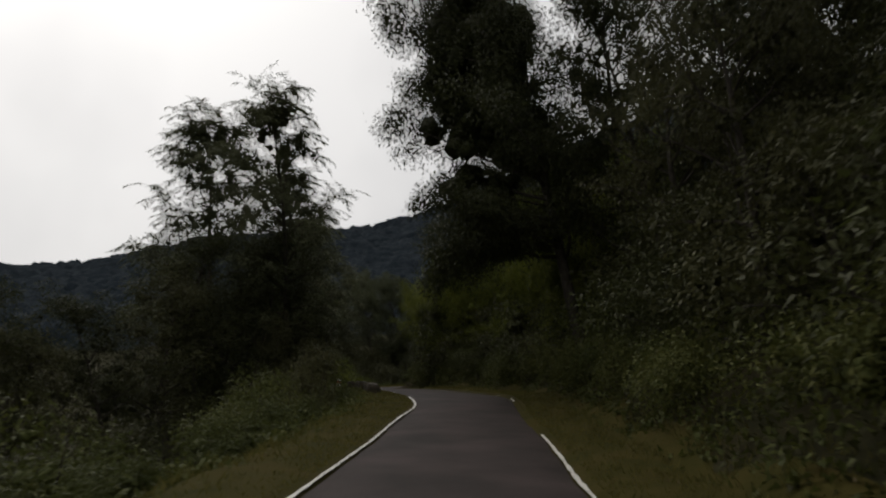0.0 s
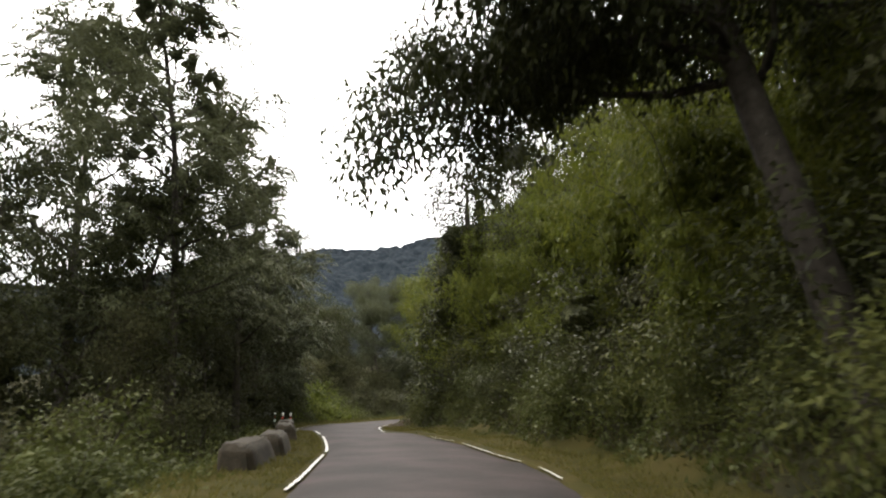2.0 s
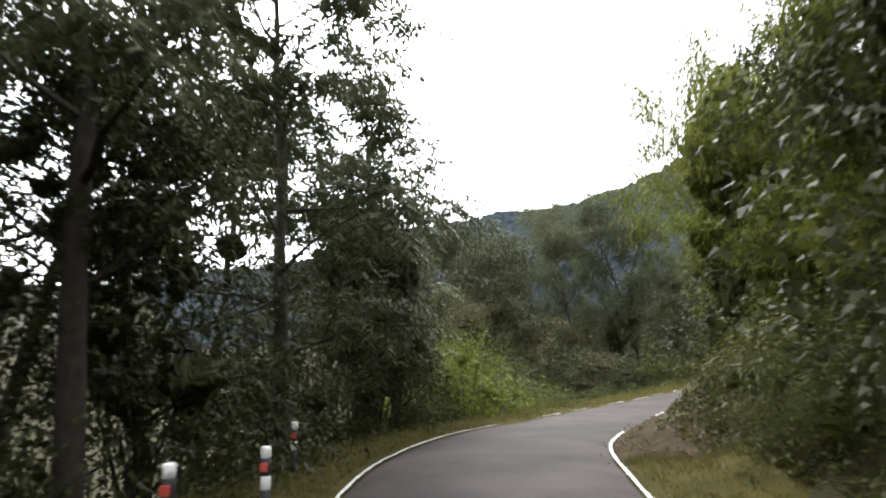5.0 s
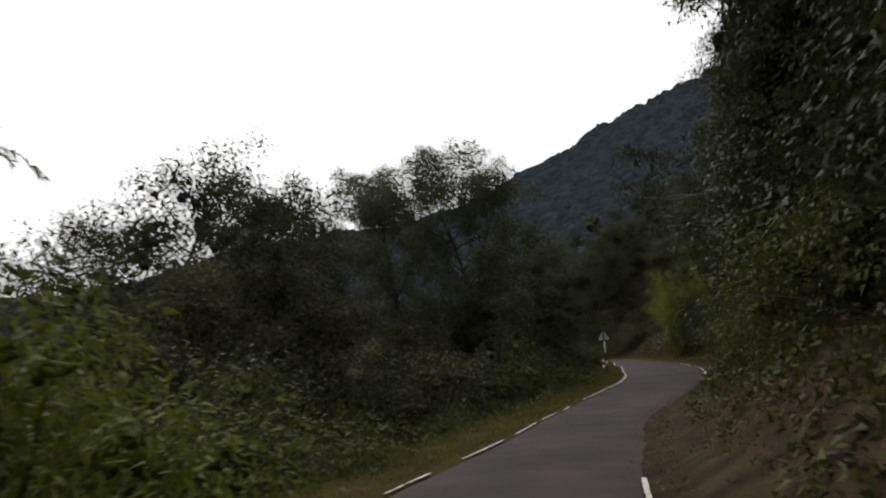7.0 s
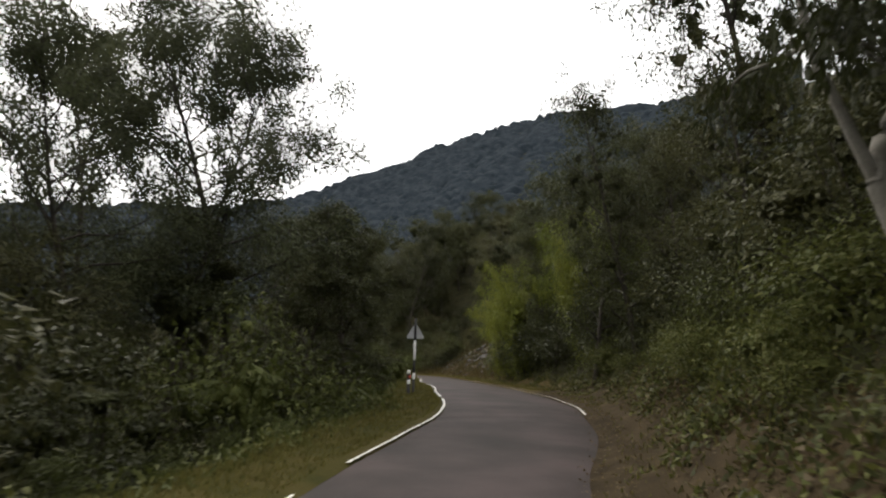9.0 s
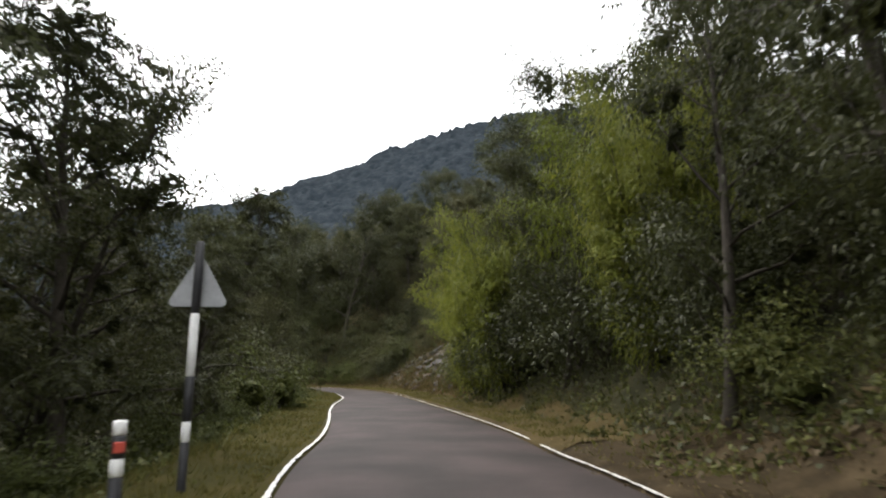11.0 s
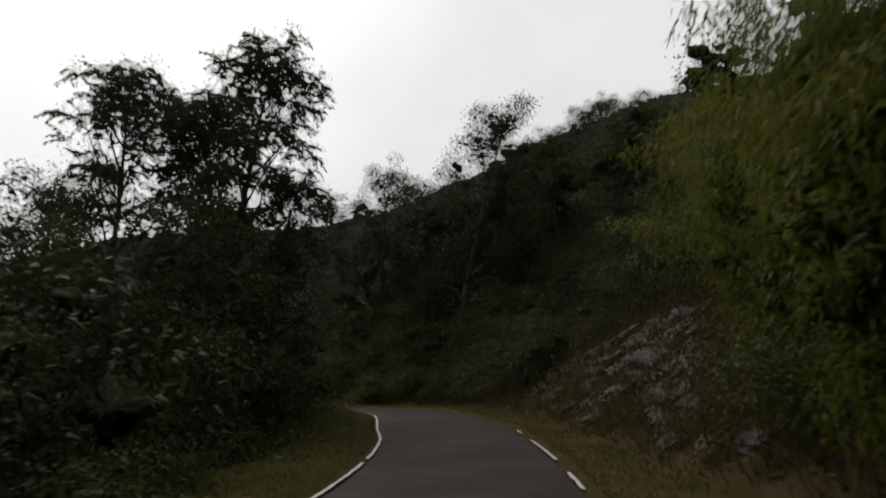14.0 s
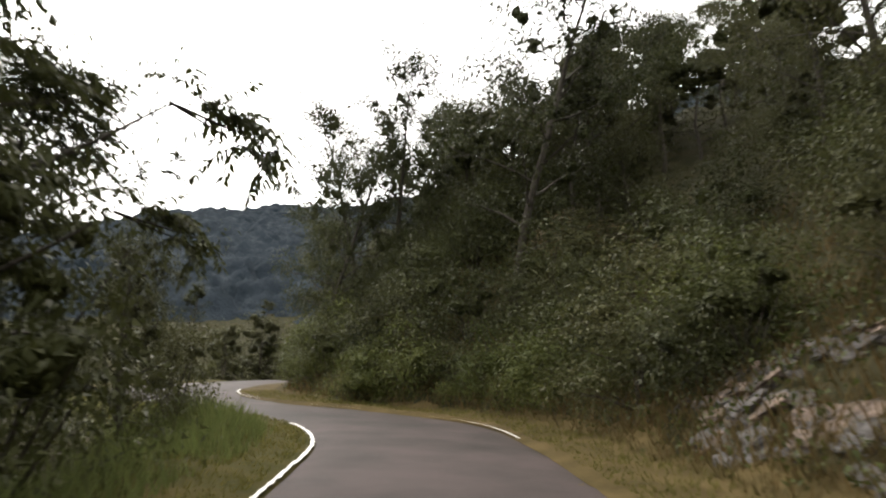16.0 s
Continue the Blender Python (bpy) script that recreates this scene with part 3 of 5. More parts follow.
def plant(name, arrays, bark, leafmat, label, category, group="", crown="crown", wood="trunk"):
    ob = tagged(new(name), label, category, group)
    w = part(wood, mesh(wood, *arrays[0], bark, True), ob)
    if wood == "culm":
        w["kind"] = "stuff"
    part(crown, crown_mesh(crown, arrays[1], arrays[2], leafmat), ob)
    TALL[ob] = float(arrays[1][0][:, 2].max())
    SHAPE[ob] = arrays[1], arrays[2]
    return ob


TALL, SHAPE, PARKED = {}, {}, []


def stand(proto, x, y, high, turn=0.0, wide=1.0, dz=0.0, label=""):
    """The prototype itself the first time, then copies, rooted in the ground and grown to a height."""
    size = high / TALL[proto]
    m = pose(x, y, gz(x, y) - 0.05 + dz, 0, 0, turn) @ Matrix.Diagonal((size * wide, size * wide, size, 1))
    if proto not in PARKED:
        PARKED.append(proto)
        ob = proto
    else:
        ob = copy_thing(proto, Matrix.Identity(4))
    ob.matrix_basis = m
    if label:
        ob["label"] = label
    return ob


R = np.random.default_rng

# ---------------------------------------------------------------- ground and road
def spaced(lo, hi, step, far, grow=1.17):
    mid = list(np.arange(lo, hi + 0.01, step))
    a, s = mid[-1], step
    up = []
    while a < far:
        s *= grow
        a += s
        up.append(a)
    b, s = mid[0], step
    down = []
    while b > -far:
        s *= grow
        b -= s
        down.append(b)
    return np.array(down[::-1] + mid + up)


gx, gy = spaced(-18, 22, 0.7, 2500), spaced(-12, 160, 1.0, 2500)
GX, GY = np.meshgrid(gx, gy)
GZ = ground_z(GX.ravel(), GY.ravel())
GZ -= 0.14 * (beside(GX.ravel(), GY.ravel())[0] < 1.7)
nx, ny = len(gx), len(gy)
ii, jj = np.meshgrid(np.arange(ny - 1), np.arange(nx - 1), indexing="ij")
gf = np.stack([ii * nx + jj, ii * nx + jj + 1, (ii + 1) * nx + jj + 1, (ii + 1) * nx + jj], -1).reshape(-1, 4)
ground = new("ground", mesh("ground", np.c_[GX.ravel(), GY.ravel(), GZ], gf, M_SOIL, True))
tagged(ground, "hillside of brown soil and leaf litter beside the road", "ground", kind="structure")

lanes = 9
us = np.linspace(0, 1, lanes)
rag = R(3)
el = EL + rag.normal(0, 0.03, (len(EL), 1))
er = ER + rag.normal(0, 0.05, (len(ER), 1))
rv = el[:, None] * (1 - us)[None, :, None] + er[:, None] * us[None, :, None]
rz = road_z(MID[:, 1])[:, None] + 0.03 * (1 - (2 * us - 1) ** 2)[None] - 0.05 * (np.abs(2 * us - 1) > 0.99)[None]
rverts = np.concatenate([rv, rz[..., None]], -1).reshape(-1, 3)
ii, jj = np.meshgrid(np.arange(len(EL) - 1), np.arange(lanes - 1), indexing="ij")
rf = np.stack([ii * lanes + jj, ii * lanes + jj + 1, (ii + 1) * lanes + jj + 1, (ii + 1) * lanes + jj], -1).reshape(-1, 4)
road = new("road", mesh("road", rverts, rf, M_ASPHALT, True))
tagged(road, "narrow dark asphalt hill road, worn at the edges", "road", kind="structure")


def edge_line(side, y0, y1, seed):
    """A worn strip of white paint along one edge of the road."""
    edge, other = (EL, ER) if side < 0 else (ER, EL)
    k = np.where((edge[:, 1] >= y0) & (edge[:, 1] <= y1) & (MID[:, 1] < 172))[0]
    if len(k) < 2:
        return
    fine = np.linspace(k[0], k[-1], max(6, int((k[-1] - k[0]) * 4)))
    e = np.c_[np.interp(fine, np.arange(len(edge)), edge[:, 0]), np.interp(fine, np.arange(len(edge)), edge[:, 1])]
    o = np.c_[np.interp(fine, np.arange(len(edge)), other[:, 0]), np.interp(fine, np.arange(len(edge)), other[:, 1])]
    inw = unit(o - e)
    rg = R(seed)
    a = e + inw * (0.065 + rg.normal(0, 0.006, (len(e), 1)))
    b = e + inw * (0.128 + rg.normal(0, 0.009, (len(e), 1)))
    z = road_z(e[:, 1]) + 0.012
    v = np.concatenate([np.c_[a, z], np.c_[b, z + 0.006]])
    n = len(e)
    i = np.arange(n - 1)
    f = np.stack([i, i + 1, n + i + 1, n + i], 1)
    part("edge_line", mesh("edge_line", v, f, M_LINE), road, "worn white painted edge line")


for i, (s, y0, y1) in enumerate([(-1, -20, 24.3), (-1, 24.8, 31), (-1, 31.3, 37.5), (-1, 38.5, 42), (-1, 43, 58.5), (-1, 60.5, 63), (-1, 63.6, 66), (-1, 67, 70),
                                 (-1, 71, 73.8), (-1, 74.4, 77), (-1, 77.8, 79), (-1, 80.6, 91.5), (-1, 92, 121), (-1, 121.3, 140), (-1, 146, 160),
                                 (1, -20, 13.5), (1, 21.5, 23.5), (1, 27, 29), (1, 30, 35), (1, 35.5, 38.5), (1, 46, 57.5), (1, 62, 64), (1, 87, 97), (1, 97.5, 117),
                                 (1, 117.7, 119.6), (1, 121, 124.6), (1, 126.5, 127.5), (1, 138.6, 144), (1, 145.5, 147), (1, 149, 156)]):
    edge_line(s, y0, y1, 50 + i)

def strip(side, name, label, y0=-20, y1=170, mat=None):
    """The grassy verge along one edge, from just under the asphalt out to the slope."""
    edge, other = (EL, ER) if side < 0 else (ER, EL)
    k = np.where((MID[:, 1] > y0) & (MID[:, 1] < y1))[0]
    k = k[::2]
    out = unit(edge[k] - other[k])
    vs = []
    for d in (-0.15, 0.0, 0.35, 0.8, 1.3, 1.9):
        q = edge[k] + out * (d + (0.3 * wobble(edge[k][:, 0], edge[k][:, 1], 0.9)[:, None] if d > 1.5 else 0))
        if d > 0:
            z = ground_z(q[:, 0], q[:, 1]) + (0.07 if d < 1.5 else 0.0)
        else:
            z = road_z(MID[k, 1]) - 0.03 + (0.02 if d == 0 else 0)
        vs.append(np.c_[q, z])
    v = np.stack(vs, 1)
    n, m = v.shape[:2]
    a, b = np.meshgrid(np.arange(n - 1), np.arange(m - 1), indexing="ij")
    f = np.stack([a * m + b, a * m + b + 1, (a + 1) * m + b + 1, (a + 1) * m + b], -1).reshape(-1, 4)
    if side < 0:
        f = f[:, ::-1]
    tagged(new(name, mesh(name, v.reshape(-1, 3), f, mat or M_VERGE, True)), label, "verge", kind="structure")


strip(-1, "verge_left", "earth verge with dry yellow grass beside the asphalt")
strip(1, "verge_right", "earth verge with dry yellow grass below the bank", -20, 53)
strip(1, "verge_shady", "bare brown earth verge strewn with dead leaves", 51.5, 97, M_LITTER)
strip(1, "verge_rocky", "earth verge with dry ochre grass below the rocks", 95.5, 170, M_OCHRE)

# ---------------------------------------------------------------- plants: prototypes
TREES, BUSHES, CANES = "roadside trees", "roadside bushes", "bamboo on the bank"
PIN_A = plant("tree", broadleaf(R(11), 19.5, 3.5, 4.8, 28, 0.32, 34000, "pinnate", 0.2, heap=0.17, mass=0.8), M_BARK, M_PINNATE,
              "tall grey-green tree with feathery drooping leaves", "tree", TREES)
PIN_B = plant("tree", broadleaf(R(12), 14, 2, 3.4, 20, 0.28, 20000, "pinnate", 0.15, heap=0.17, mass=0.8), M_BARK, M_PINNATE,
              "slender tree with feathery drooping leaves", "tree", TREES)
BRO_A = plant("tree", broadleaf(R(13), 13, 1.5, 4.2, 22, 0.17, 18000, heap=0.22, mass=0.5), M_BARK, M_BROAD, "dense dark green broadleaf tree on the slope", "tree", TREES)
BRO_N = plant("tree", broadleaf(R(24), 10, 1.5, 3.6, 26, 0.125, 27000, "pinnate", mass=0.3, heap=0.22, drape=0.9, droop=0.8, full=True), M_BARK, M_BROAD, "broadleaf tree with drooping leafy twigs beside the road", "tree", TREES)
BRO_B = plant("tree", broadleaf(R(14), 16, 5.0, 5.2, 26, 0.17, 34000, top=0.15, heap=0.16, twigs=4, mass=0), M_BARK, M_PINNATE, "tall grey-green tree with open crown and dark trunk", "tree", TREES)
BRO_C = plant("tree", broadleaf(R(15), 9, 1.0, 4.0, 20, 0.15, 12000, heap=0.21, mass=0.55), M_BARK, M_BROWN, "low spreading tree with brownish green leaves", "tree", TREES)
FAR_A = plant("tree", broadleaf(R(18), 13, 1.0, 4.6, 12, 0.3, 1900, heap=0.3, twigs=1, mass=0.7), M_BARK, M_BROAD, "dark green tree in the wood on the slope", "tree", TREES)
FAR_B = plant("tree", broadleaf(R(19), 11, 1.0, 4.6, 12, 0.3, 1900, heap=0.3, twigs=1, mass=0.7), M_BARK, M_BROWN, "brownish green tree in the wood on the slope", "tree", TREES)
OVER = plant("tree", broadleaf(R(16), 20, 4.0, 5.8, 46, 0.18, 150000, mass=0.95, trunk_r=0.24, lean=(-0.2, 0.06), heap=0.23, drape=0.8, droop=0.7, top=0.3, pull=(-0.9, 0.0), boughs=((5.2, 182, 6.2, -0.5), (5.8, 164, 5.6, -0.5), (5.0, 204, 5.0, -0.4), (6.6, 148, 5.2, -0.6), (7.2, 190, 6.4, -0.4))), M_BARK, M_BROAD,
             "dark broadleaf tree leaning out over the road", "tree", TREES)
PALE = plant("tree", forked(R(23)), M_PALE, M_BROAD, "forked tree with crooked pale stems and hanging leaves", "tree", TREES)
SLIM = plant("tree", broadleaf(R(25), 12, 8.0, 1.7, 14, 0.16, 5200, trunk_r=0.1, heap=0.24, mass=0, top=0.1), M_BARK, M_PINNATE,
             "slender tree with bare trunk and small open crown", "tree", TREES)
IVY = plant("tree", ivy_column(R(17), 13, 1.9, 15000, 0.15), M_BARK, M_BROAD, "tree trunk thickly overgrown with dark creepers", "tree", TREES)
BAM_A = plant("bamboo_clump", bamboo(R(21), 6.5, 3.0, 20, 19000, 0.17), M_BARK, M_BAMBOO, "arching yellow-green bamboo clump on the bank", "bamboo", CANES, "foliage", "culm")
BAM_B = plant("bamboo_clump", bamboo(R(22), 4.6, 2.6, 14, 9500, 0.16), M_BARK, M_BAMBOO, "low arching yellow-green bamboo clump on the bank", "bamboo", CANES, "foliage", "culm")
SHR_A = plant("bush", shrub(R(31), 2.2, 1.6, 10, 4200, 0.105), M_BARK, M_SHRUB, "thick green bush beside the road", "bush", BUSHES, "foliage", "stem")
SHR_B = plant("bush", shrub(R(32), 3.6, 2.1, 13, 4000, 0.13), M_BARK, M_BROAD, "thick dark green bush on the slope", "bush", BUSHES, "foliage", "stem")
SHR_C = plant("bush", shrub(R(33), 1.2, 1.0, 8, 1700, 0.085), M_BARK, M_SHRUB, "low green bush at the verge", "bush", BUSHES, "foliage", "stem")
SHR_D = plant("bush", shrub(R(34), 2.8, 1.9, 12, 3800, 0.12), M_BARK, M_BROWN, "brownish green bush on the slope", "bush", BUSHES, "foliage", "stem")
BRIGHT = plant("bush", shrub(R(35), 2.8, 2.1, 12, 5200, 0.13, 0.3, 0.6), M_BARK, M_BRIGHT, "bright yellow-green bush below the road", "bush", BUSHES, "foliage", "stem")
DRY = plant("bush", shrub(R(36), 1.0, 0.8, 7, 1100, 0.11), M_BARK, M_DRY, "withered brown bush on the slope", "bush", BUSHES, "foliage", "stem")

# ---------------------------------------------------------------- plants: single ones, by place and height
for who, x, y, high, turn, wide in (
        # the feathery pair and the wood round it, below the road
        (PIN_A, -14.3, 40.4, 23.0, 20, 0.95), (PIN_A, -9.0, 38.4, 19.8, 140, 0.9), (PIN_A, -9.4, 45.6, 17.6, 60, 0.9), (PIN_B, -10.6, 51.8, 15.5, 60, 1.0), (BRO_A, -14.5, 48.5, 13.0, 20, 1.0),
        (BRO_A, -15.5, 34.8, 14.0, 0, 1.0), (BRO_A, -14.0, 38.5, 13.0, 30, 1.0), (BRO_A, -15.6, 42.6, 13.5, 170, 1.0), (BRO_A, -11.0, 36.0, 13.0, 80, 1.0), (BRO_A, -13.0, 27.0, 9.2, 200, 1.1), (BRO_C, -14.2, 23.0, 8.6, 30, 1.0),
        (BRO_A, -15.2, 20.0, 10.6, 120, 0.7), (BRO_C, -12.3, 30.5, 10.5, 0, 1.0), (BRO_C, -8.6, 34.8, 6.2, 0, 0.8), (BRO_C, -9.4, 42.2, 6.8, 90, 0.8), (BRO_A, -12.4, 44.6, 11.5, 60, 0.9),
        # The lighter green bushes here are partly pale haze, put into leaf colour.
        (SHR_D, -4.1, 21.3, 2.9, 0, 0.75), (SHR_D, -4.9, 23.4, 2.6, 70, 0.9), (SHR_A, -5.3, 20.8, 2.4, 0, 1.0), (SHR_A, -6.3, 23.4, 2.8, 90, 1.0), (SHR_A, -4.5, 25.2, 1.9, 200, 1.0), (BRO_C, -11.5, 49.0, 9.5, 90, 1.0), (SHR_B, -10.2, 47.5, 4.6, 10, 1.0),
        # the overgrown tree at the bend and its neighbours
        (IVY, -12.7, 59.6, 13.5, 0, 1.3), (IVY, -10.9, 58.2, 9.0, 90, 1.1), (PIN_B, -15.6, 55.0, 14.0, 0, 1.2), (PIN_B, -12.6, 60.8, 14.5, 200, 0.9),
        (SHR_B, -12.6, 54.6, 4.4, 30, 1.1), (SHR_D, -11.3, 51.2, 3.4, 70, 1.1), (SHR_B, -10.6, 56.6, 3.4, 120, 0.9),
        (BRIGHT, -9.9, 62.0, 3.9, 0, 1.1), (BRIGHT, -11.6, 63.2, 4.6, 100, 1.1), (SHR_A, -8.9, 65.6, 2.6, 0, 1.1), (SHR_D, -10.2, 68.0, 3.2, 0, 1.1),
        # the wood on the far side of the gully
        (BRO_C, -12.0, 77.7, 10.2, 0, 1.05), (BRO_A, -20.8, 83.0, 18.6, 0, 1.0), (BRO_A, -19.4, 86.6, 20.0, 60, 0.9), (BRO_A, -17.5, 91.0, 20.5, 160, 0.9),
        (BRO_C, -14.6, 88.5, 17.0, 0, 0.9), (BRO_A, -13.6, 96.9, 19.0, 240, 0.85), (BRO_B, -11.0, 100.0, 22.5, 0, 0.9), (BRO_B, -5.4, 95.2, 18.2, 50, 1.0),
        (BRO_B, -10.2, 94.0, 17.5, 110, 0.9), (SHR_B, -8.6, 84.5, 5.5, 0, 1.2), (BRO_C, -9.0, 89.5, 8.5, 60, 1.0), (SHR_A, -3.8, 87.4, 4.4, 0, 0.9),
        (BRO_N, -3.1, 105.8, 9.2, 0, 0.62), (BRO_C, -3.2, 102.5, 9.0, 140, 1.0), (BRO_A, -6.0, 108.0, 14.0, 0, 1.0), (SHR_D, 1.6, 116.2, 3.4, 0, 1.0),
        (SHR_D, -7.2, 79.0, 4.2, 0, 1.2), (SHR_B, -5.6, 82.0, 3.0, 30, 1.1), (BRO_C, -16.0, 72.0, 11.0, 30, 1.0), (BRO_A, -15.5, 76.4, 14.0, 50, 1.0), (BRO_A, -18.8, 79.6, 16.0, 150, 1.0), (BRO_C, -13.6, 72.4, 9.0, 220, 1.0),
        (BRO_N, 0.0, 104.8, 5.4, 0, 1.0), (BRO_A, -1.8, 98.6, 8.6, 0, 0.9), (SHR_A, 2.0, 108.2, 2.8, 60, 1.0),
        # the pair with the two tops and the bushes beneath
        (BRO_N, 0.8, 130.8, 15.8, 120, 0.8), (BRO_N, -3.0, 129.6, 14.6, 10, 0.75), (BRO_C, -0.6, 130.6, 8.4, 70, 0.9), (BRO_N, 0.2, 134.2, 7.4, 60, 1.1), (BRO_N, 1.6, 128.6, 11.4, 250, 0.84), (BRO_N, 2.4, 130.0, 9.6, 120, 0.8), (BRO_C, 1.2, 138.2, 5.2, 40, 0.8), (BRO_N, 1.0, 129.6, 9.0, 160, 1.0), (BRO_C, -3.8, 121.0, 10.8, 0, 1.0), (BRO_C, 0.2, 117.4, 7.2, 60, 1.0), (BRO_C, 1.6, 125.4, 7.6, 160, 1.0), (BRO_C, -2.0, 118.6, 8.4, 260, 1.0), (BRO_A, -4.4, 125.6, 11.5, 40, 0.9), (BRO_C, -1.4, 124.2, 8.2, 200, 1.0),
        (BRO_N, -0.8, 114.8, 8.8, 0, 0.8), (BRO_N, -0.9, 97.4, 8.6, 200, 0.9), (SHR_B, 1.2, 120.3, 5.6, 0, 1.1), (SHR_D, 2.4, 123.0, 4.0, 0, 0.9), (SHR_B, 1.8, 128.2, 4.0, 70, 0.9), (SHR_D, 1.6, 139.2, 2.6, 0, 1.0),
        (SHR_D, -1.4, 137.6, 3.6, 0, 1.0), (SHR_B, 3.2, 131.6, 4.0, 200, 0.8), (SHR_B, -2.6, 140.6, 2.6, 80, 1.0),
        # the bank: the leaning tree and the tall growth before it
        (OVER, 5.3, 23.6, 19.0, 0, 1.0), (OVER, 2.1, 67.4, 11.5, 6, 0.62), (BRO_A, 10.8, 22.0, 15.0, 0, 1.0), (BRO_A, 8.6, 17.6, 13.5, 0, 0.9), (BAM_A, 9.4, 29.5, 9.5, 80, 0.9), (BRO_A, 8.8, 14.6, 13.5, 210, 0.9), (BRO_A, 7.2, 20.8, 14.0, 140, 0.85), (BRO_A, 6.2, 38.8, 12.5, 50, 0.8), (BAM_A, 6.6, 32.0, 8.6, 60, 0.9), (BAM_A, 7.4, 26.4, 8.4, 160, 0.9), (BAM_A, 8.0, 36.6, 10.4, 10, 0.9), (BRO_C, 6.2, 15.6, 8.6, 0, 0.9), (BRO_C, 5.6, 11.4, 8.4, 60, 0.8), (BRO_C, 5.7, 6.6, 6.8, 130, 0.8),
        (BRO_A, 10.5, 13.0, 12.0, 60, 0.9), (BRO_A, 10.0, 4.0, 11.0, 60, 0.9),
        (BAM_A, 5.5, 28.6, 8.0, 0, 0.9), (BAM_A, 5.6, 34.2, 8.5, 120, 0.9), (BAM_A, 4.6, 40.0, 8.5, 60, 0.9), (BAM_B, 2.4, 44.0, 6.6, 0, 0.9), (BAM_A, 2.6, 47.6, 8.8, 200, 0.9),
        (BAM_A, 0.2, 51.4, 8.6, 0, 0.8), (BAM_A, -1.2, 56.2, 9.0, 100, 0.85), (BRO_A, 0.3, 60.4, 10.5, 30, 0.75), (BAM_A, -0.9, 58.6, 8.8, 30, 0.8), (BRO_A, 0.9, 64.2, 9.8, 220, 0.75), (IVY, 0.9, 66.2, 8.6, 0, 1.5), (IVY, 1.9, 69.8, 9.5, 100, 1.7),
        (BRO_A, 0.3, 50.6, 15.5, 40, 0.75), (IVY, 0.6, 47.6, 12.5, 40, 1.3), (BRO_A, 5.0, 42.0, 13.0, 140, 0.9), (BAM_A, 1.2, 46.2, 8.4, 300, 0.8), (IVY, 4.2, 53.0, 12.0, 90, 1.1), (BRO_A, 3.2, 64.0, 10.5, 140, 0.9),
        (BRO_A, 6.4, 78.0, 11.0, 0, 0.9), (BRO_A, 5.2, 73.0, 10.0, 100, 0.8), (BRO_A, 8.6, 84.0, 11.5, 200, 0.9), (BRO_A, 4.9, 77.2, 9.0, 60, 0.9), (PALE, 2.8, 75.8, 7.6, -32, 1.0),
        # bright bamboo by the second bend, the slender tree above it
        (BAM_A, 10.2, 111.4, 7.4, 0, 0.85), (SHR_B, 10.4, 107.4, 3.4, 90, 0.8), (BRO_A, 11.6, 107.2, 8.0, 200, 0.85), (BAM_A, 10.1, 107.9, 8.2, 120, 0.85), (BAM_A, 13.4, 115.4, 6.2, 150, 0.85), (BAM_B, 11.8, 117.6, 4.2, 20, 0.8),
        (BAM_A, 12.6, 119.4, 5.8, 60, 1.0), (BAM_A, 14.2, 123.6, 5.0, 0, 1.0), (SHR_D, 15.4, 128.4, 2.6, 70, 0.9), (BRO_A, 9.9, 102.9, 9.4, 10, 0.75), (BRO_A, 12.4, 104.6, 11.0, 80, 0.9), (BAM_A, 10.7, 100.2, 8.2, 80, 0.9), (BAM_A, 9.8, 98.4, 7.6, 200, 0.9), (BRO_A, 10.5, 105.5, 8.8, 20, 0.75), (BRO_A, 13.6, 101.0, 11.5, 70, 0.9), (BRO_A, 13.2, 106.2, 10.5, 170, 0.9),
        (SLIM, 10.4, 110.0, 11.6, 0, 1.0), (BRO_C, 12.0, 99.0, 8.0, 0, 0.9), (BRO_A, 10.2, 94.0, 8.6, 30, 0.8), (BRO_C, 8.6, 88.6, 7.2, 0, 0.8), (BRO_C, 6.4, 83.0, 7.2, 70, 0.8),
        # the wood above the last bend
        (BRO_A, 9.4, 149.4, 16.4, 0, 0.85), (BRO_A, 3.8, 167.6, 17.0, 60, 0.9), (BRO_A, 22.3, 175.9, 15.0, 0, 1.0), (BRO_A, 24.5, 167.0, 11.5, 80, 1.0), (BRO_C, 18.0, 140.5, 9.5, 0, 1.0),
        (BRO_A, 2.2, 161.0, 14.0, 200, 0.9), (BRO_A, 0.8, 157.2, 12.0, 20, 0.9), (BRO_A, 4.6, 157.6, 13.0, 290, 0.9), (BRO_C, -1.6, 172.0, 13.5, 0, 0.7), (BRO_A, 4.9, 161.3, 11.5, 0, 0.9), (BRO_A, 19.0, 175.1, 13.6, 100, 0.9), (BRO_C, 26.3, 159.5, 7.5, 0, 1.1),
        (BRO_C, 13.4, 152.5, 10.0, 0, 1.0), (BRO_A, 15.5, 158.0, 11.0, 40, 1.0), (BRO_C, 9.4, 157.5, 10.0, 170, 1.0), (BRO_C, 20.5, 152.0, 8.0, 60, 1.0),
        (FAR_A, 19.0, 156.0, 6.0, 0, 1.2), (FAR_B, 21.4, 158.6, 5.4, 40, 1.2), (FAR_A, 23.4, 162.0, 6.2, 90, 1.2), (FAR_B, 20.0, 163.0, 6.0, 130, 1.2), (FAR_A, 25.4, 158.0, 5.8, 200, 1.2),
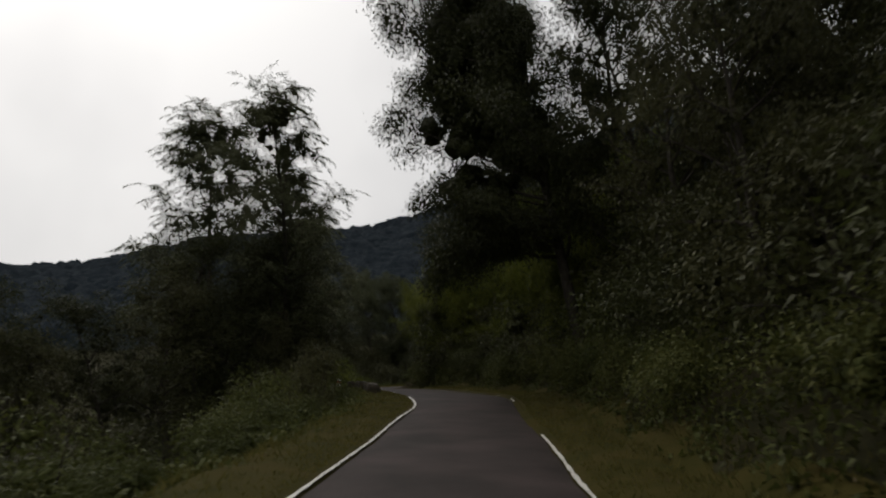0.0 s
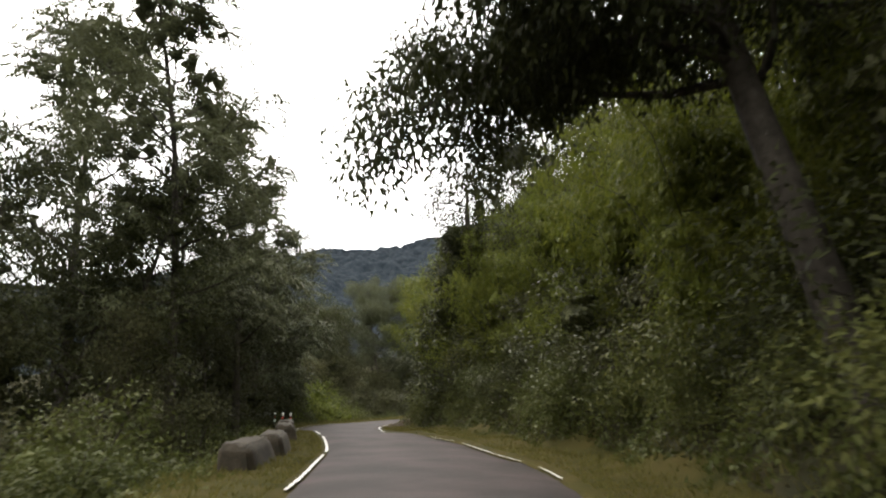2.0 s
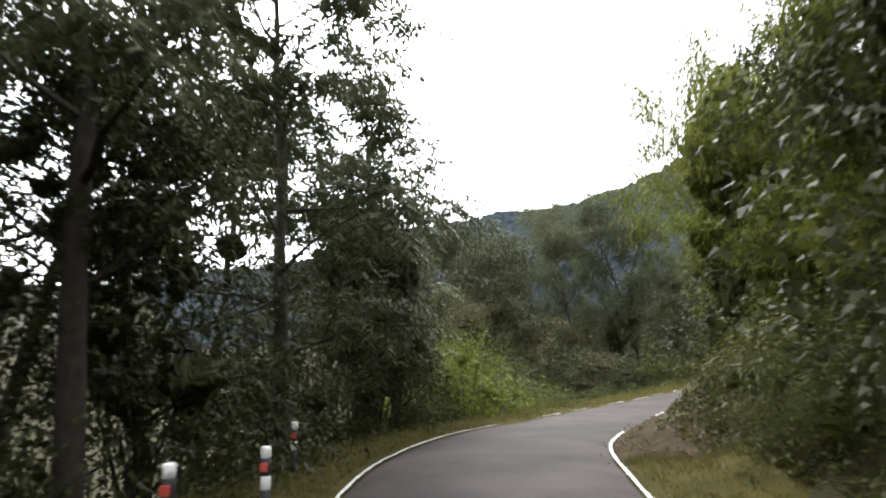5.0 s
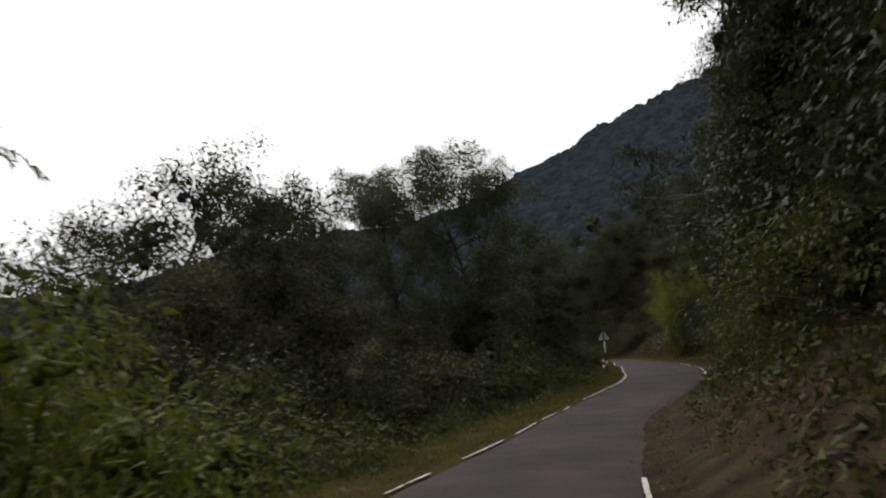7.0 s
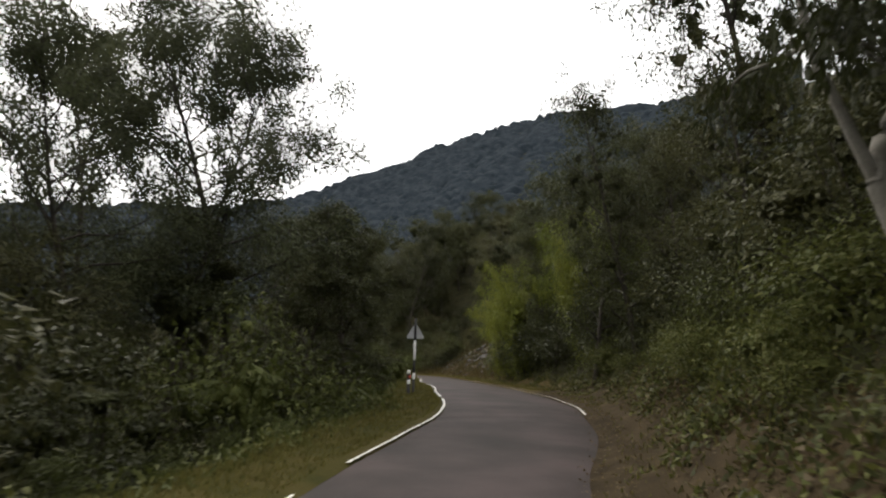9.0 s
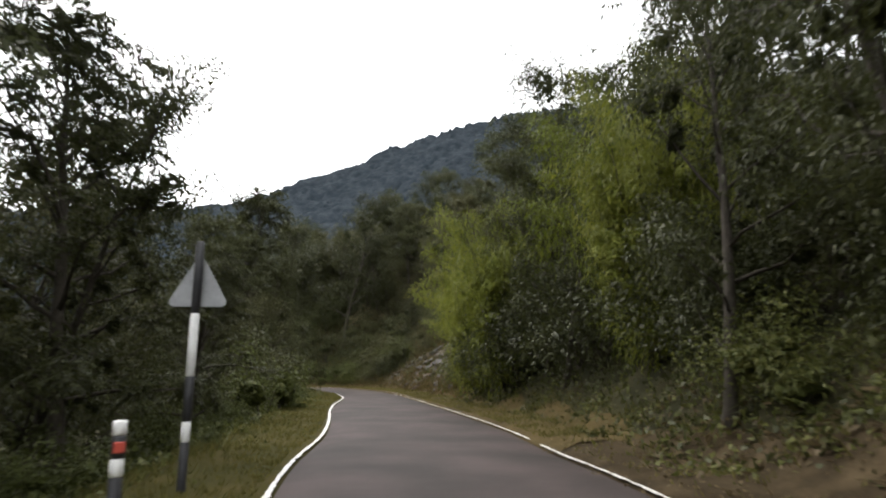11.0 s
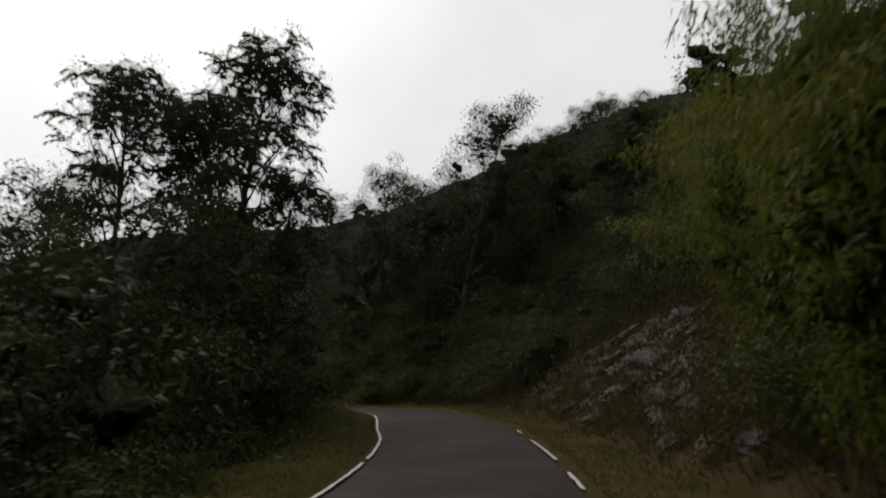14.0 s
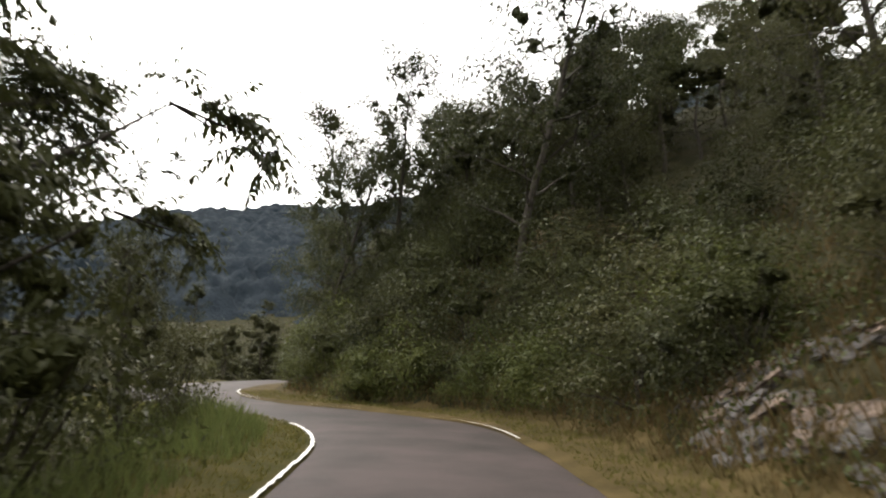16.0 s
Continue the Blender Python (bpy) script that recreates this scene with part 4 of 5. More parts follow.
        (FAR_B, 18.0, 160.0, 5.6, 240, 1.2), (FAR_A, 22.6, 155.0, 5.2, 300, 1.2), (FAR_B, 26.6, 164.4, 6.4, 10, 1.2), (FAR_A, 17.0, 164.6, 6.6, 70, 1.2),
        # the small wood below the road after the last bend
        (FAR_A, -8.6, 181.0, 5.6, 0, 1.2), (FAR_B, -10.4, 186.0, 7.2, 60, 1.2), (FAR_A, -13.4, 184.0, 8.4, 120, 1.2), (FAR_B, -6.4, 190.0, 6.4, 180, 1.2), (FAR_A, -15.4, 193.0, 9.6, 220, 1.2), (FAR_B, -11.4, 178.0, 6.2, 280, 1.2),
        (SHR_C, -4.4, 12.6, 1.2, 0, 1.0),
        # trees that close the top of the bank, and the drooping one before the sign
        (BRO_A, 7.0, 42.5, 13.5, 110, 0.9), (BRO_A, 6.0, 45.0, 12.0, 310, 0.85), (BRO_A, 9.8, 18.8, 15.0, 70, 1.0), (BRO_A, 7.6, 24.6, 14.5, 250, 0.9),
        (BRO_A, 7.9, 94.0, 9.8, 60, 0.8), (BRO_A, 8.0, 90.5, 10.2, 190, 0.8), (BRO_N, -2.7, 91.2, 5.2, 80, 1.25), (BRO_B, -6.8, 93.4, 16.5, 200, 0.9),
        (BAM_A, 11.0, 115.0, 6.6, 240, 0.8),
        (DRY, 11.9, 151.0, 2.4, 0, 1.3)):
    stand(who, x, y, high, turn, wide)

# ---------------------------------------------------------------- plants: the belts that fill both sides
def belt(line, sign, y0, y1, step, lo, hi, tall, kinds, seed, skip=(), joined=""):
    rg, mass, hearty = R(seed), [], []
    for y in np.arange(y0, y1, step):
        yy, v, h = y + rg.uniform(-0.4, 0.4) * step, rg.uniform(lo, hi), rg.uniform(*tall)
        k, turn, wide = rg.integers(len(kinds)), rg.uniform(0, 360), rg.uniform(0.85, 1.25)
        if any(a < yy < b for a, b in skip):
            continue
        if kinds[k] in (SHR_A, SHR_B, SHR_C, SHR_D):
            h = min(h, 1.2 * TALL[kinds[k]])
        i = int(np.abs(line[:, 1] - yy).argmin())
        n = np.array((TAN[i, 1], -TAN[i, 0])) * sign
        x, y = line[i, 0] + n[0] * v, line[i, 1] + n[1] * v
        if joined:
            size, a = h / TALL[kinds[k]], radians(turn)
            turned = np.array(((math.cos(a), math.sin(a), 0), (-math.sin(a), math.cos(a), 0), (0, 0, 1.0)))
            for (q, f), to in zip(SHAPE[kinds[k]], (mass, hearty)):
                to.append((q @ turned * (size * wide, size * wide, size) + (x, y, gz(x, y) - 0.05), f))
        else:
            stand(kinds[k], x, y, h, turn, wide)
    if joined:
        tagged(new("low_bushes", crown_mesh("low_bushes", join(mass), join(hearty), M_SHRUB)), joined, "undergrowth", kind="stuff")


ROCKY = (121.5, 141)
belt(ER, 1, -3, 152, 2.3, 2.0, 2.7, (0.8, 1.7), (SHR_C, SHR_A, SHR_C, SHR_D), 1, (ROCKY, (94, 113)), "low green bushes along the foot of the bank")
belt(ER, 1, -3, 24, 1.9, 3.2, 4.4, (2.6, 4.0), (SHR_B, SHR_A, SHR_D, SHR_B), 2)
belt(ER, 1, 24, 55, 1.9, 3.2, 4.6, (2.6, 4.2), (BAM_B, SHR_A, SHR_D, BAM_B, SHR_B), 12)
# Dark bushes only: this stretch's shade is put into the leaf colour.
belt(ER, 1, 55, 72, 1.6, 2.8, 4.4, (2.8, 4.2), (SHR_B,), 28)
belt(EL, -1, 34, 60, 2.4, 9.0, 15.0, (4.0, 6.5), (SHR_B, FAR_A, FAR_B), 21)
belt(ER, 1, 72, 118, 1.9, 3.2, 4.4, (2.4, 3.8), (SHR_B, SHR_D, SHR_B, SHR_B), 13, ((73.5, 77.5), (94, 113)))
belt(ER, 1, 136, 158, 1.6, 3.0, 4.6, (2.0, 3.4), (SHR_B, SHR_A, SHR_D, SHR_B), 17)
belt(ER, 1, 127, 160, 1.3, 6.4, 10.5, (1.8, 3.2), (SHR_A, SHR_B, SHR_D, SHR_B), 18)
belt(ER, 1, 137, 160, 1.1, 2.3, 3.4, (1.4, 2.6), (SHR_B, SHR_D, SHR_A), 24)
belt(ER, 1, 135, 165, 0.8, 5.0, 14.0, (2.4, 4.2), (SHR_B, SHR_D, SHR_B), 25)
belt(ER, 1, 132, 168, 2.0, 10.0, 20.0, (5.0, 8.0), (BRO_C, FAR_A, FAR_B), 26)
belt(ER, 1, 128, 166, 1.9, 9.5, 15.5, (3.6, 5.6), (BRO_C, SHR_B), 19)
belt(ER, 1, 14, 118, 1.9, 2.5, 3.6, (1.4, 2.4), (SHR_A, SHR_B, SHR_B), 20, ((73, 77.5), (94, 113)))
# Dark-leaved bushes here carry the shade under the bamboo in their colour.
belt(ER, 1, 94, 113, 1.2, 2.9, 4.2, (2.2, 3.6), (SHR_B,), 23)
belt(ER, 1, -2, 24, 2.6, 5.2, 7.6, (4.5, 6.5), (BRO_C, SHR_B, SHR_B), 3)
belt(ER, 1, 24, 55, 2.3, 5.0, 8.0, (4.0, 6.4), (BAM_B, SHR_A, BAM_B, SHR_D), 15)
# Same stretch higher up: dark leaf kinds stand in for its shade.
belt(ER, 1, 55, 72, 2.3, 5.0, 8.0, (4.2, 6.4), (SHR_B, BRO_A), 29)
belt(ER, 1, 72, 96, 2.4, 5.2, 7.6, (4.0, 6.0), (SHR_B, SHR_B, SHR_D), 27)
belt(ER, 1, 96, 120, 2.8, 5.2, 7.6, (4.0, 6.0), (SHR_B, BAM_B, SHR_B, SHR_B), 16)
belt(ER, 1, 0, 170, 3.6, 9.0, 13.0, (6.0, 9.0), (FAR_A, FAR_B, FAR_A), 4)
belt(ER, 1, 122, 136, 2.6, 8.0, 13.0, (1.6, 2.6), (SHR_A, SHR_D, SHR_A), 14)
belt(ER, 1, 60, 175, 10.0, 15.0, 24.0, (7.0, 10.0), (FAR_A, FAR_B), 5)
belt(EL, -1, -3, 158, 2.4, 2.0, 2.9, (0.6, 1.2), (SHR_C, SHR_C, SHR_A, SHR_D), 6, ((26, 43), (131, 146)), "low green bushes along the edge of the slope")
belt(EL, -1, -3, 16, 2.0, 4.0, 7.5, (2.0, 3.2), (SHR_B, SHR_A, SHR_D), 7)
# Lighter bushes only: the pale glare over this side is put into their colour.
belt(EL, -1, 16, 60, 1.9, 3.2, 6.4, (2.0, 3.2), (SHR_A, SHR_D, SHR_A), 8, ((52, 66),))
belt(EL, -1, 60, 128, 2.6, 3.6, 6.4, (2.4, 4.0), (SHR_B, SHR_A, SHR_D, SHR_B), 22, ((52, 66),))
belt(EL, -1, 36, 122, 4.6, 8.0, 14.0, (6.5, 9.5), (BRO_C, FAR_B, FAR_A), 9, ((52, 70),))
belt(EL, -1, 40, 112, 6.0, 17.0, 28.0, (9.0, 12.0), (FAR_A, FAR_B, FAR_B), 10, ((56, 78),))


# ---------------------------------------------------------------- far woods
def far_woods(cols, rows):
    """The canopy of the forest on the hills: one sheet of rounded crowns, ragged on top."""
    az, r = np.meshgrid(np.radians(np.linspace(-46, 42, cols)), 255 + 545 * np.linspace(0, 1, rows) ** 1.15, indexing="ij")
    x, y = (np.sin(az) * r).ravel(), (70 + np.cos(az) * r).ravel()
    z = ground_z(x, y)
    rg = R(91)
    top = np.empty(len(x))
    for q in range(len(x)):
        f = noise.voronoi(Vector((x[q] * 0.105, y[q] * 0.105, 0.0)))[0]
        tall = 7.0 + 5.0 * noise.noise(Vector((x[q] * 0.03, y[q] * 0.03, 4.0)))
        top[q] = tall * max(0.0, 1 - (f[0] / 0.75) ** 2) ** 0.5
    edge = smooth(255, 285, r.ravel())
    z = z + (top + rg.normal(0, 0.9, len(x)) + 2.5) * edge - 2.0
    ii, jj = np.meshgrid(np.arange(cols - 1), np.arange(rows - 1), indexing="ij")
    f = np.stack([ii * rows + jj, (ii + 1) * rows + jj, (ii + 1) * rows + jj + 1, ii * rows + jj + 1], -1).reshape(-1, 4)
    tagged(new("far_woods", mesh("far_woods", np.c_[x, y, z], f, M_FAR_HAZED, True)), "dark forest covering the distant hills, haze put into its bluish colour", "forest", kind="stuff")


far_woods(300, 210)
rg = R(92)
for i in range(46):
    az, d = radians(rg.uniform(-46, -24)), rg.uniform(30, 150)
    x, y = 7 + math.sin(az) * d, 125 + math.cos(az) * d
    if beside(x, y)[0][0] > 3.5:
        stand((FAR_A, FAR_B)[i % 2], x, y, rg.uniform(4.5, 9), rg.uniform(0, 360), 1.2)
for i in range(24):
    x, y = rg.uniform(-32, -6), rg.uniform(176, 232)
    stand((FAR_A, FAR_B)[i % 2], x, y, rg.uniform(6, 10) - min(gz(x, y), 0) * 0.3, rg.uniform(0, 360), 1.2)
for i in range(26):
    x, y = rg.uniform(8, 40), rg.uniform(158, 215)
    if beside(x, y)[0][0] > 6:
        stand((FAR_A, FAR_B)[i % 2], x, y, rg.uniform(6.5, 10), rg.uniform(0, 360), 1.15)
for i in range(44):
    az, r = radians(rg.uniform(-38, 20)), rg.uniform(95, 290)
    x, y = math.sin(az) * r, 70 + math.cos(az) * r
    if beside(x, y)[0][0] > 26:
        stand((FAR_A, FAR_B)[i % 2], x, y, rg.uniform(9, 14), rg.uniform(0, 360), 1.2)


# ---------------------------------------------------------------- grass, undergrowth, litter
def scatter(n, seed, lo, hi, y0=-4, y1=152, side=None):
    rg = R(seed)
    k = rg.integers(0, len(MID), n * 3)
    k = k[(MID[k, 1] > y0) & (MID[k, 1] < y1)][:n]
    sg = np.where(rg.uniform(size=len(k)) < 0.5, -1, 1) if side is None else np.full(len(k), side)
    e = np.where(sg[:, None] < 0, EL[k], ER[k])
    nrm = np.c_[TAN[k, 1], -TAN[k, 0]] * sg[:, None]
    v = lo + (hi - lo) * rg.uniform(size=len(k)) ** 1.3
    q = e + nrm * v[:, None] + TAN[k] * rg.normal(0, 0.4, (len(k), 1))
    return rg, q, ground_z(q[:, 0], q[:, 1]), v


rg, q, z, v = scatter(150000, 201, 0.02, 2.2)
patch = 0.85 + 0.4 * wobble(q[:, 0], q[:, 1], 0.8, 4.0)
shady = (q[:, 1] > 52) & (q[:, 1] < 97) & (q[:, 0] > np.interp(q[:, 1], MID[:, 1], MID[:, 0]))
ok = rg.uniform(size=len(q)) < patch * np.where(shady, 0.12, 1)
q, z, v = q[ok], z[ok] + 0.06 * (v[ok] < 1.7), v[ok]
hgt = rg.uniform(0.04, 0.13, len(q)) * (0.5 + 1.1 * v / 2)
side = unit(rg.normal(0, 1, (len(q), 3)) * (1, 1, 0.1))
bend = unit(rg.normal(0, 1, (len(q), 3)) * (1, 1, 0.0))
b0 = np.c_[q, z]
tipp = b0 + (0, 0, 1) * hgt[:, None] + bend * hgt[:, None] * 0.6
wd = rg.uniform(0.008, 0.017, (len(q), 1))
gv = np.stack([b0 - side * wd, b0 + side * wd, tipp], 1).reshape(-1, 3)
tagged(new("grass", mesh("grass", gv, np.arange(len(gv)).reshape(-1, 3), M_GRASS)), "short dry yellow-green grass on the verges", "grass", kind="stuff")

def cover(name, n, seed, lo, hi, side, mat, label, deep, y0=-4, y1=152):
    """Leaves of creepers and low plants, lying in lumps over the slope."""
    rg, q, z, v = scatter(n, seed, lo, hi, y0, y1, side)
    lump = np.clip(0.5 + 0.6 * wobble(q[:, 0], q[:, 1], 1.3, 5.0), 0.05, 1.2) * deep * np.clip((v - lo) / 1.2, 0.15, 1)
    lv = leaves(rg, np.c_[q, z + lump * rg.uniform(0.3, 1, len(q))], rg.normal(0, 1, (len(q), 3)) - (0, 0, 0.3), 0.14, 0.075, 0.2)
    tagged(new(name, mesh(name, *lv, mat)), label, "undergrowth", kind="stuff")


cover("creepers", 66000, 202, 1.3, 9.5, 1, M_SHRUB, "creepers and low plants covering the bank", 1.1, -4, 54)
# Darker leaves than the neighbours': this bank's shade is put into the leaf colour.
cover("creepers", 30000, 214, 0.9, 9.5, 1, M_BROAD, "creepers covering the bank, in dark green leaves that stand for its shade", 1.1, 54, 112)
cover("creepers", 26000, 215, 1.3, 9.5, 1, M_SHRUB, "creepers and low plants covering the bank below the wood", 1.1, 112, 152)
cover("creepers", 26000, 204, 1.6, 8.0, 1, M_BROWN, "brownish creepers covering the bank", 1.3, -4, 54)
cover("creepers", 16000, 207, 2.5, 13.0, 1, M_BROWN, "brownish creepers and weeds on the rocky slope", 0.8, 124, 158)
cover("creepers", 9000, 208, 0.8, 2.6, 1, M_SHRUB, "low green weeds along the foot of the bank", 0.35, 96, 122)
cover("creepers", 16000, 211, 0.35, 3.4, 1, M_SHRUB, "low leafy weeds on the shady brown bank", 0.4, 54, 96)
cover("creepers", 9000, 212, 0.3, 2.6, 1, M_DRY, "withered weeds on the shady brown bank", 0.3, 52, 97)
cover("undergrowth", 16000, 209, 0.7, 2.4, -1, M_SHRUB, "low green weeds along the verge", 0.3)
cover("undergrowth", 44000, 205, 1.0, 8.0, -1, M_SHRUB, "low leafy undergrowth covering the slope", 0.7)

rg, q, z, v = scatter(21000, 203, -0.3, 3.2, side=1)
ok = rg.uniform(size=len(q)) < np.where((q[:, 1] > 52) & (q[:, 1] < 97), 1.0, 0.12) * np.where(v < 0, 0.25, 1)
q, z, v = q[ok], z[ok], v[ok]
zz = np.where(v < 0, road_z(q[:, 1]) + 0.015, z + 0.08)
lv = leaves(rg, np.c_[q, zz], rg.normal(0, 1, (len(q), 3)) * (1, 1, 0.12), 0.07, 0.04, 0.0)
tagged(new("fallen_leaves", mesh("fallen_leaves", *lv, M_DRY)), "dry fallen leaves along the edge of the road", "leaf litter", kind="stuff")

rg, q, z, v = scatter(26000, 206, 1.5, 11.0, 112, 150, 1)
hgt = rg.uniform(0.12, 0.5, len(q))
side = unit(rg.normal(0, 1, (len(q), 3)) * (1, 1, 0.1))
bend = unit(rg.normal(0, 1, (len(q), 3)) * (1, 1, 0.0))
b0 = np.c_[q, z]
tipp = b0 + (0, 0, 1) * hgt[:, None] + bend * hgt[:, None] * 0.5
wd = rg.uniform(0.01, 0.025, (len(q), 1))
gv = np.stack([b0 - side * wd, b0 + side * wd, tipp + side * wd * 0.2, tipp - side * wd * 0.2], 1).reshape(-1, 3)
tagged(new("dry_grass", mesh("dry_grass", gv, np.arange(len(gv)).reshape(-1, 4), M_STRAW)), "withered brown grass on the rocky slope", "grass", kind="stuff")


rg, q, z, v = scatter(30000, 210, 1.3, 6.5, 119, 141, 1)
hgt = rg.uniform(0.12, 0.38, len(q))
side = unit(rg.normal(0, 1, (len(q), 3)) * (1, 1, 0.1))
bend = unit(rg.normal(0, 1, (len(q), 3)) * (1, 1, 0.0))
b0 = np.c_[q, z]
wd = rg.uniform(0.012, 0.03, (len(q), 1))
gv = np.stack([b0 - side * wd, b0 + side * wd, b0 + (0, 0, 1) * hgt[:, None] + bend * hgt[:, None] * 0.6], 1).reshape(-1, 3)
tagged(new("grass", mesh("grass", gv, np.arange(len(gv)).reshape(-1, 3), M_OCHRE_BLADE)), "tufts of dry brownish grass between the rocks", "grass", kind="stuff")


rg, q, z, v = scatter(26000, 213, 0.7, 3.4, 127, 143, -1)
ok = wobble(q[:, 0], q[:, 1], 0.9, 6.0) > -0.35
q, z, v = q[ok], z[ok], v[ok]
hgt = rg.uniform(0.25, 0.75, len(q)) * np.clip(v / 1.5, 0.4, 1)
side = unit(rg.normal(0, 1, (len(q), 3)) * (1, 1, 0.1))
bend = unit(rg.normal(0, 1, (len(q), 3)) * (1, 1, 0.0))
b0 = np.c_[q, z]
wd = rg.uniform(0.008, 0.018, (len(q), 1))
gv = np.stack([b0 - side * wd, b0 + side * wd, b0 + (0, 0, 1) * hgt[:, None] + bend * hgt[:, None] * 0.45], 1).reshape(-1, 3)
tagged(new("tall_grass", mesh("tall_grass", gv, np.arange(len(gv)).reshape(-1, 3), M_TALL)), "tall green grass growing beside the road", "grass", kind="stuff")


# ---------------------------------------------------------------- parapet blocks, posts, sign
def chipped_block(length, width, high, seed):
    """A masonry parapet block with a sloped top and worn, chipped edges."""
    rg = random.Random(seed)
    bm = bmesh.new()
    bmesh.ops.create_cube(bm, size=1.0)
    bmesh.ops.scale(bm, vec=(width, length, high + 0.4), verts=bm.verts)
    bmesh.ops.translate(bm, vec=(0, 0, (high - 0.4) / 2), verts=bm.verts)
    bmesh.ops.subdivide_edges(bm, edges=bm.edges, cuts=5, use_grid_fill=True)
    bmesh.ops.bevel(bm, geom=[e for e in bm.edges if len(e.link_faces) == 2 and e.calc_face_angle(0) > 1.0], offset=0.045, segments=2, affect="EDGES")
    for q in bm.verts:
        q.co.x += max(0.0, q.co.x) * 0.75 * (1 - max(q.co.z, 0.0) / high)
        k = noise.noise(Vector((q.co.x * 4 + seed, q.co.y * 3, q.co.z * 4)))
        q.co += q.co.normalized() * 0.05 * k + Vector((0, 0, 0.03 * noise.noise(Vector((q.co.x * 9, q.co.y * 7, seed)))))
        if q.co.z > high * 0.8 and abs(q.co.y) > length * 0.42 and rg.random() < 0.5:
            q.co.z -= 0.05
    return from_bm("parapet_block", bm, M_BLOCK, True)


for i, (y0, y1) in enumerate(((27.2, 29.2), (30.4, 32.4), (34.6, 36.4), (38.4, 39.8))):
    ym = (y0 + y1) / 2
    k = int(np.abs(EL[:, 1] - ym).argmin())
    nrm = np.array((TAN[k, 1], -TAN[k, 0]))
    x, y = EL[k] - nrm * 1.05
    ob = new("parapet_block", chipped_block(y1 - y0, 0.46, 0.52, i + 1))
    ob.matrix_basis = pose(x, y, road_z(ym) - 0.06, 0, 0, -math.degrees(math.atan2(TAN[k, 0], TAN[k, 1])))
    tagged(ob, "low weathered brown masonry parapet block on the grass verge", "parapet", "parapet blocks")


def rod(r, z0, z1, sides=10, name="rod", mat=None):
    bm = bmesh.new()
    bmesh.ops.create_cone(bm, cap_ends=True, segments=sides, radius1=r, radius2=r, depth=z1 - z0)
    bmesh.ops.translate(bm, vec=(0, 0, (z0 + z1) / 2), verts=bm.verts)
    bmesh.ops.bevel(bm, geom=[e for e in bm.edges if abs(e.verts[0].co.z - e.verts[1].co.z) < 1e-4], offset=r * 0.2, segments=1, affect="EDGES")
    return from_bm(name, bm, mat, True)


def marker_post(x, y, lean):
    ob = tagged(new("marker_post"), "black and white banded road marker post with red reflector", "marker post", "marker posts")
    for nm, z0, z1, mat in (("black_band", -0.3, 0.42, M_BLACK), ("white_band", 0.42, 0.56, M_WHITE), ("black_cap", 0.56, 0.74, M_BLACK), ("white_top", 0.74, 0.86, M_WHITE)):
        part(nm, rod(0.055, z0, z1, 10, nm, mat), ob)
    bm = bmesh.new()
    bmesh.ops.create_cube(bm, size=1.0)
    bmesh.ops.scale(bm, vec=(0.09, 0.02, 0.09), verts=bm.verts)
    bmesh.ops.bevel(bm, geom=bm.edges[:], offset=0.008, segments=1, affect="EDGES")
    bmesh.ops.translate(bm, vec=(0, -0.062, 0.65), verts=bm.verts)
    part("reflector", from_bm("reflector", bm, M_RED), ob, "red reflector")
    ob.matrix_basis = pose(x, y, gz(x, y), lean, lean * 0.6, 15)


marker_post(-7.1, 44.5, 2)
marker_post(-7.15, 46.0, -2)
marker_post(-8.9, 49.4, 1)
marker_post(0.75, 92.2, -1)


def triangle(side, thick, drop, name, mat, inset=0.0):
    r = side / math.sqrt(3) - inset
    bm = bmesh.new()
    pts = []
    for a in (90, 210, 330):
        c = Vector((math.cos(radians(a)) * (r - 0.07), 0, math.sin(radians(a)) * (r - 0.07)))
        for b in (-50, 0, 50):
            pts.append(c + Vector((math.cos(radians(a + b)), 0, math.sin(radians(a + b)))) * 0.05)
    face = bm.faces.new([bm.verts.new(q) for q in pts])
    ext = bmesh.ops.extrude_face_region(bm, geom=[face])
    bmesh.ops.translate(bm, vec=(0, thick, 0), verts=[q for q in ext["geom"] if isinstance(q, bmesh.types.BMVert)])
    bmesh.ops.translate(bm, vec=(0, drop, 0), verts=bm.verts)
    bmesh.ops.recalc_face_normals(bm, faces=bm.faces)
    return from_bm(name, bm, mat)


sign = tagged(new("road_sign"), "triangular road sign seen from its grey back on a banded post", "road sign")
for nm, z0, z1, mat in (("black_band", -0.4, 0.55, M_BLACK), ("white_band", 0.55, 0.75, M_WHITE), ("black_band", 0.75, 1.2, M_BLACK), ("white_band", 1.2, 1.85, M_WHITE), ("black_band", 1.85, 2.62, M_BLACK)):
    part(nm, rod(0.045, z0, z1, 10, nm, mat), sign)
plate = part("sign_plate", triangle(0.62, 0.012, 0.05, "sign_plate", M_TIN), sign, "grey metal triangle")
plate.location = (0, 0, 2.12)
sign.matrix_basis = pose(1.12, 93.5, gz(1.12, 93.5), 0, 0, -12)


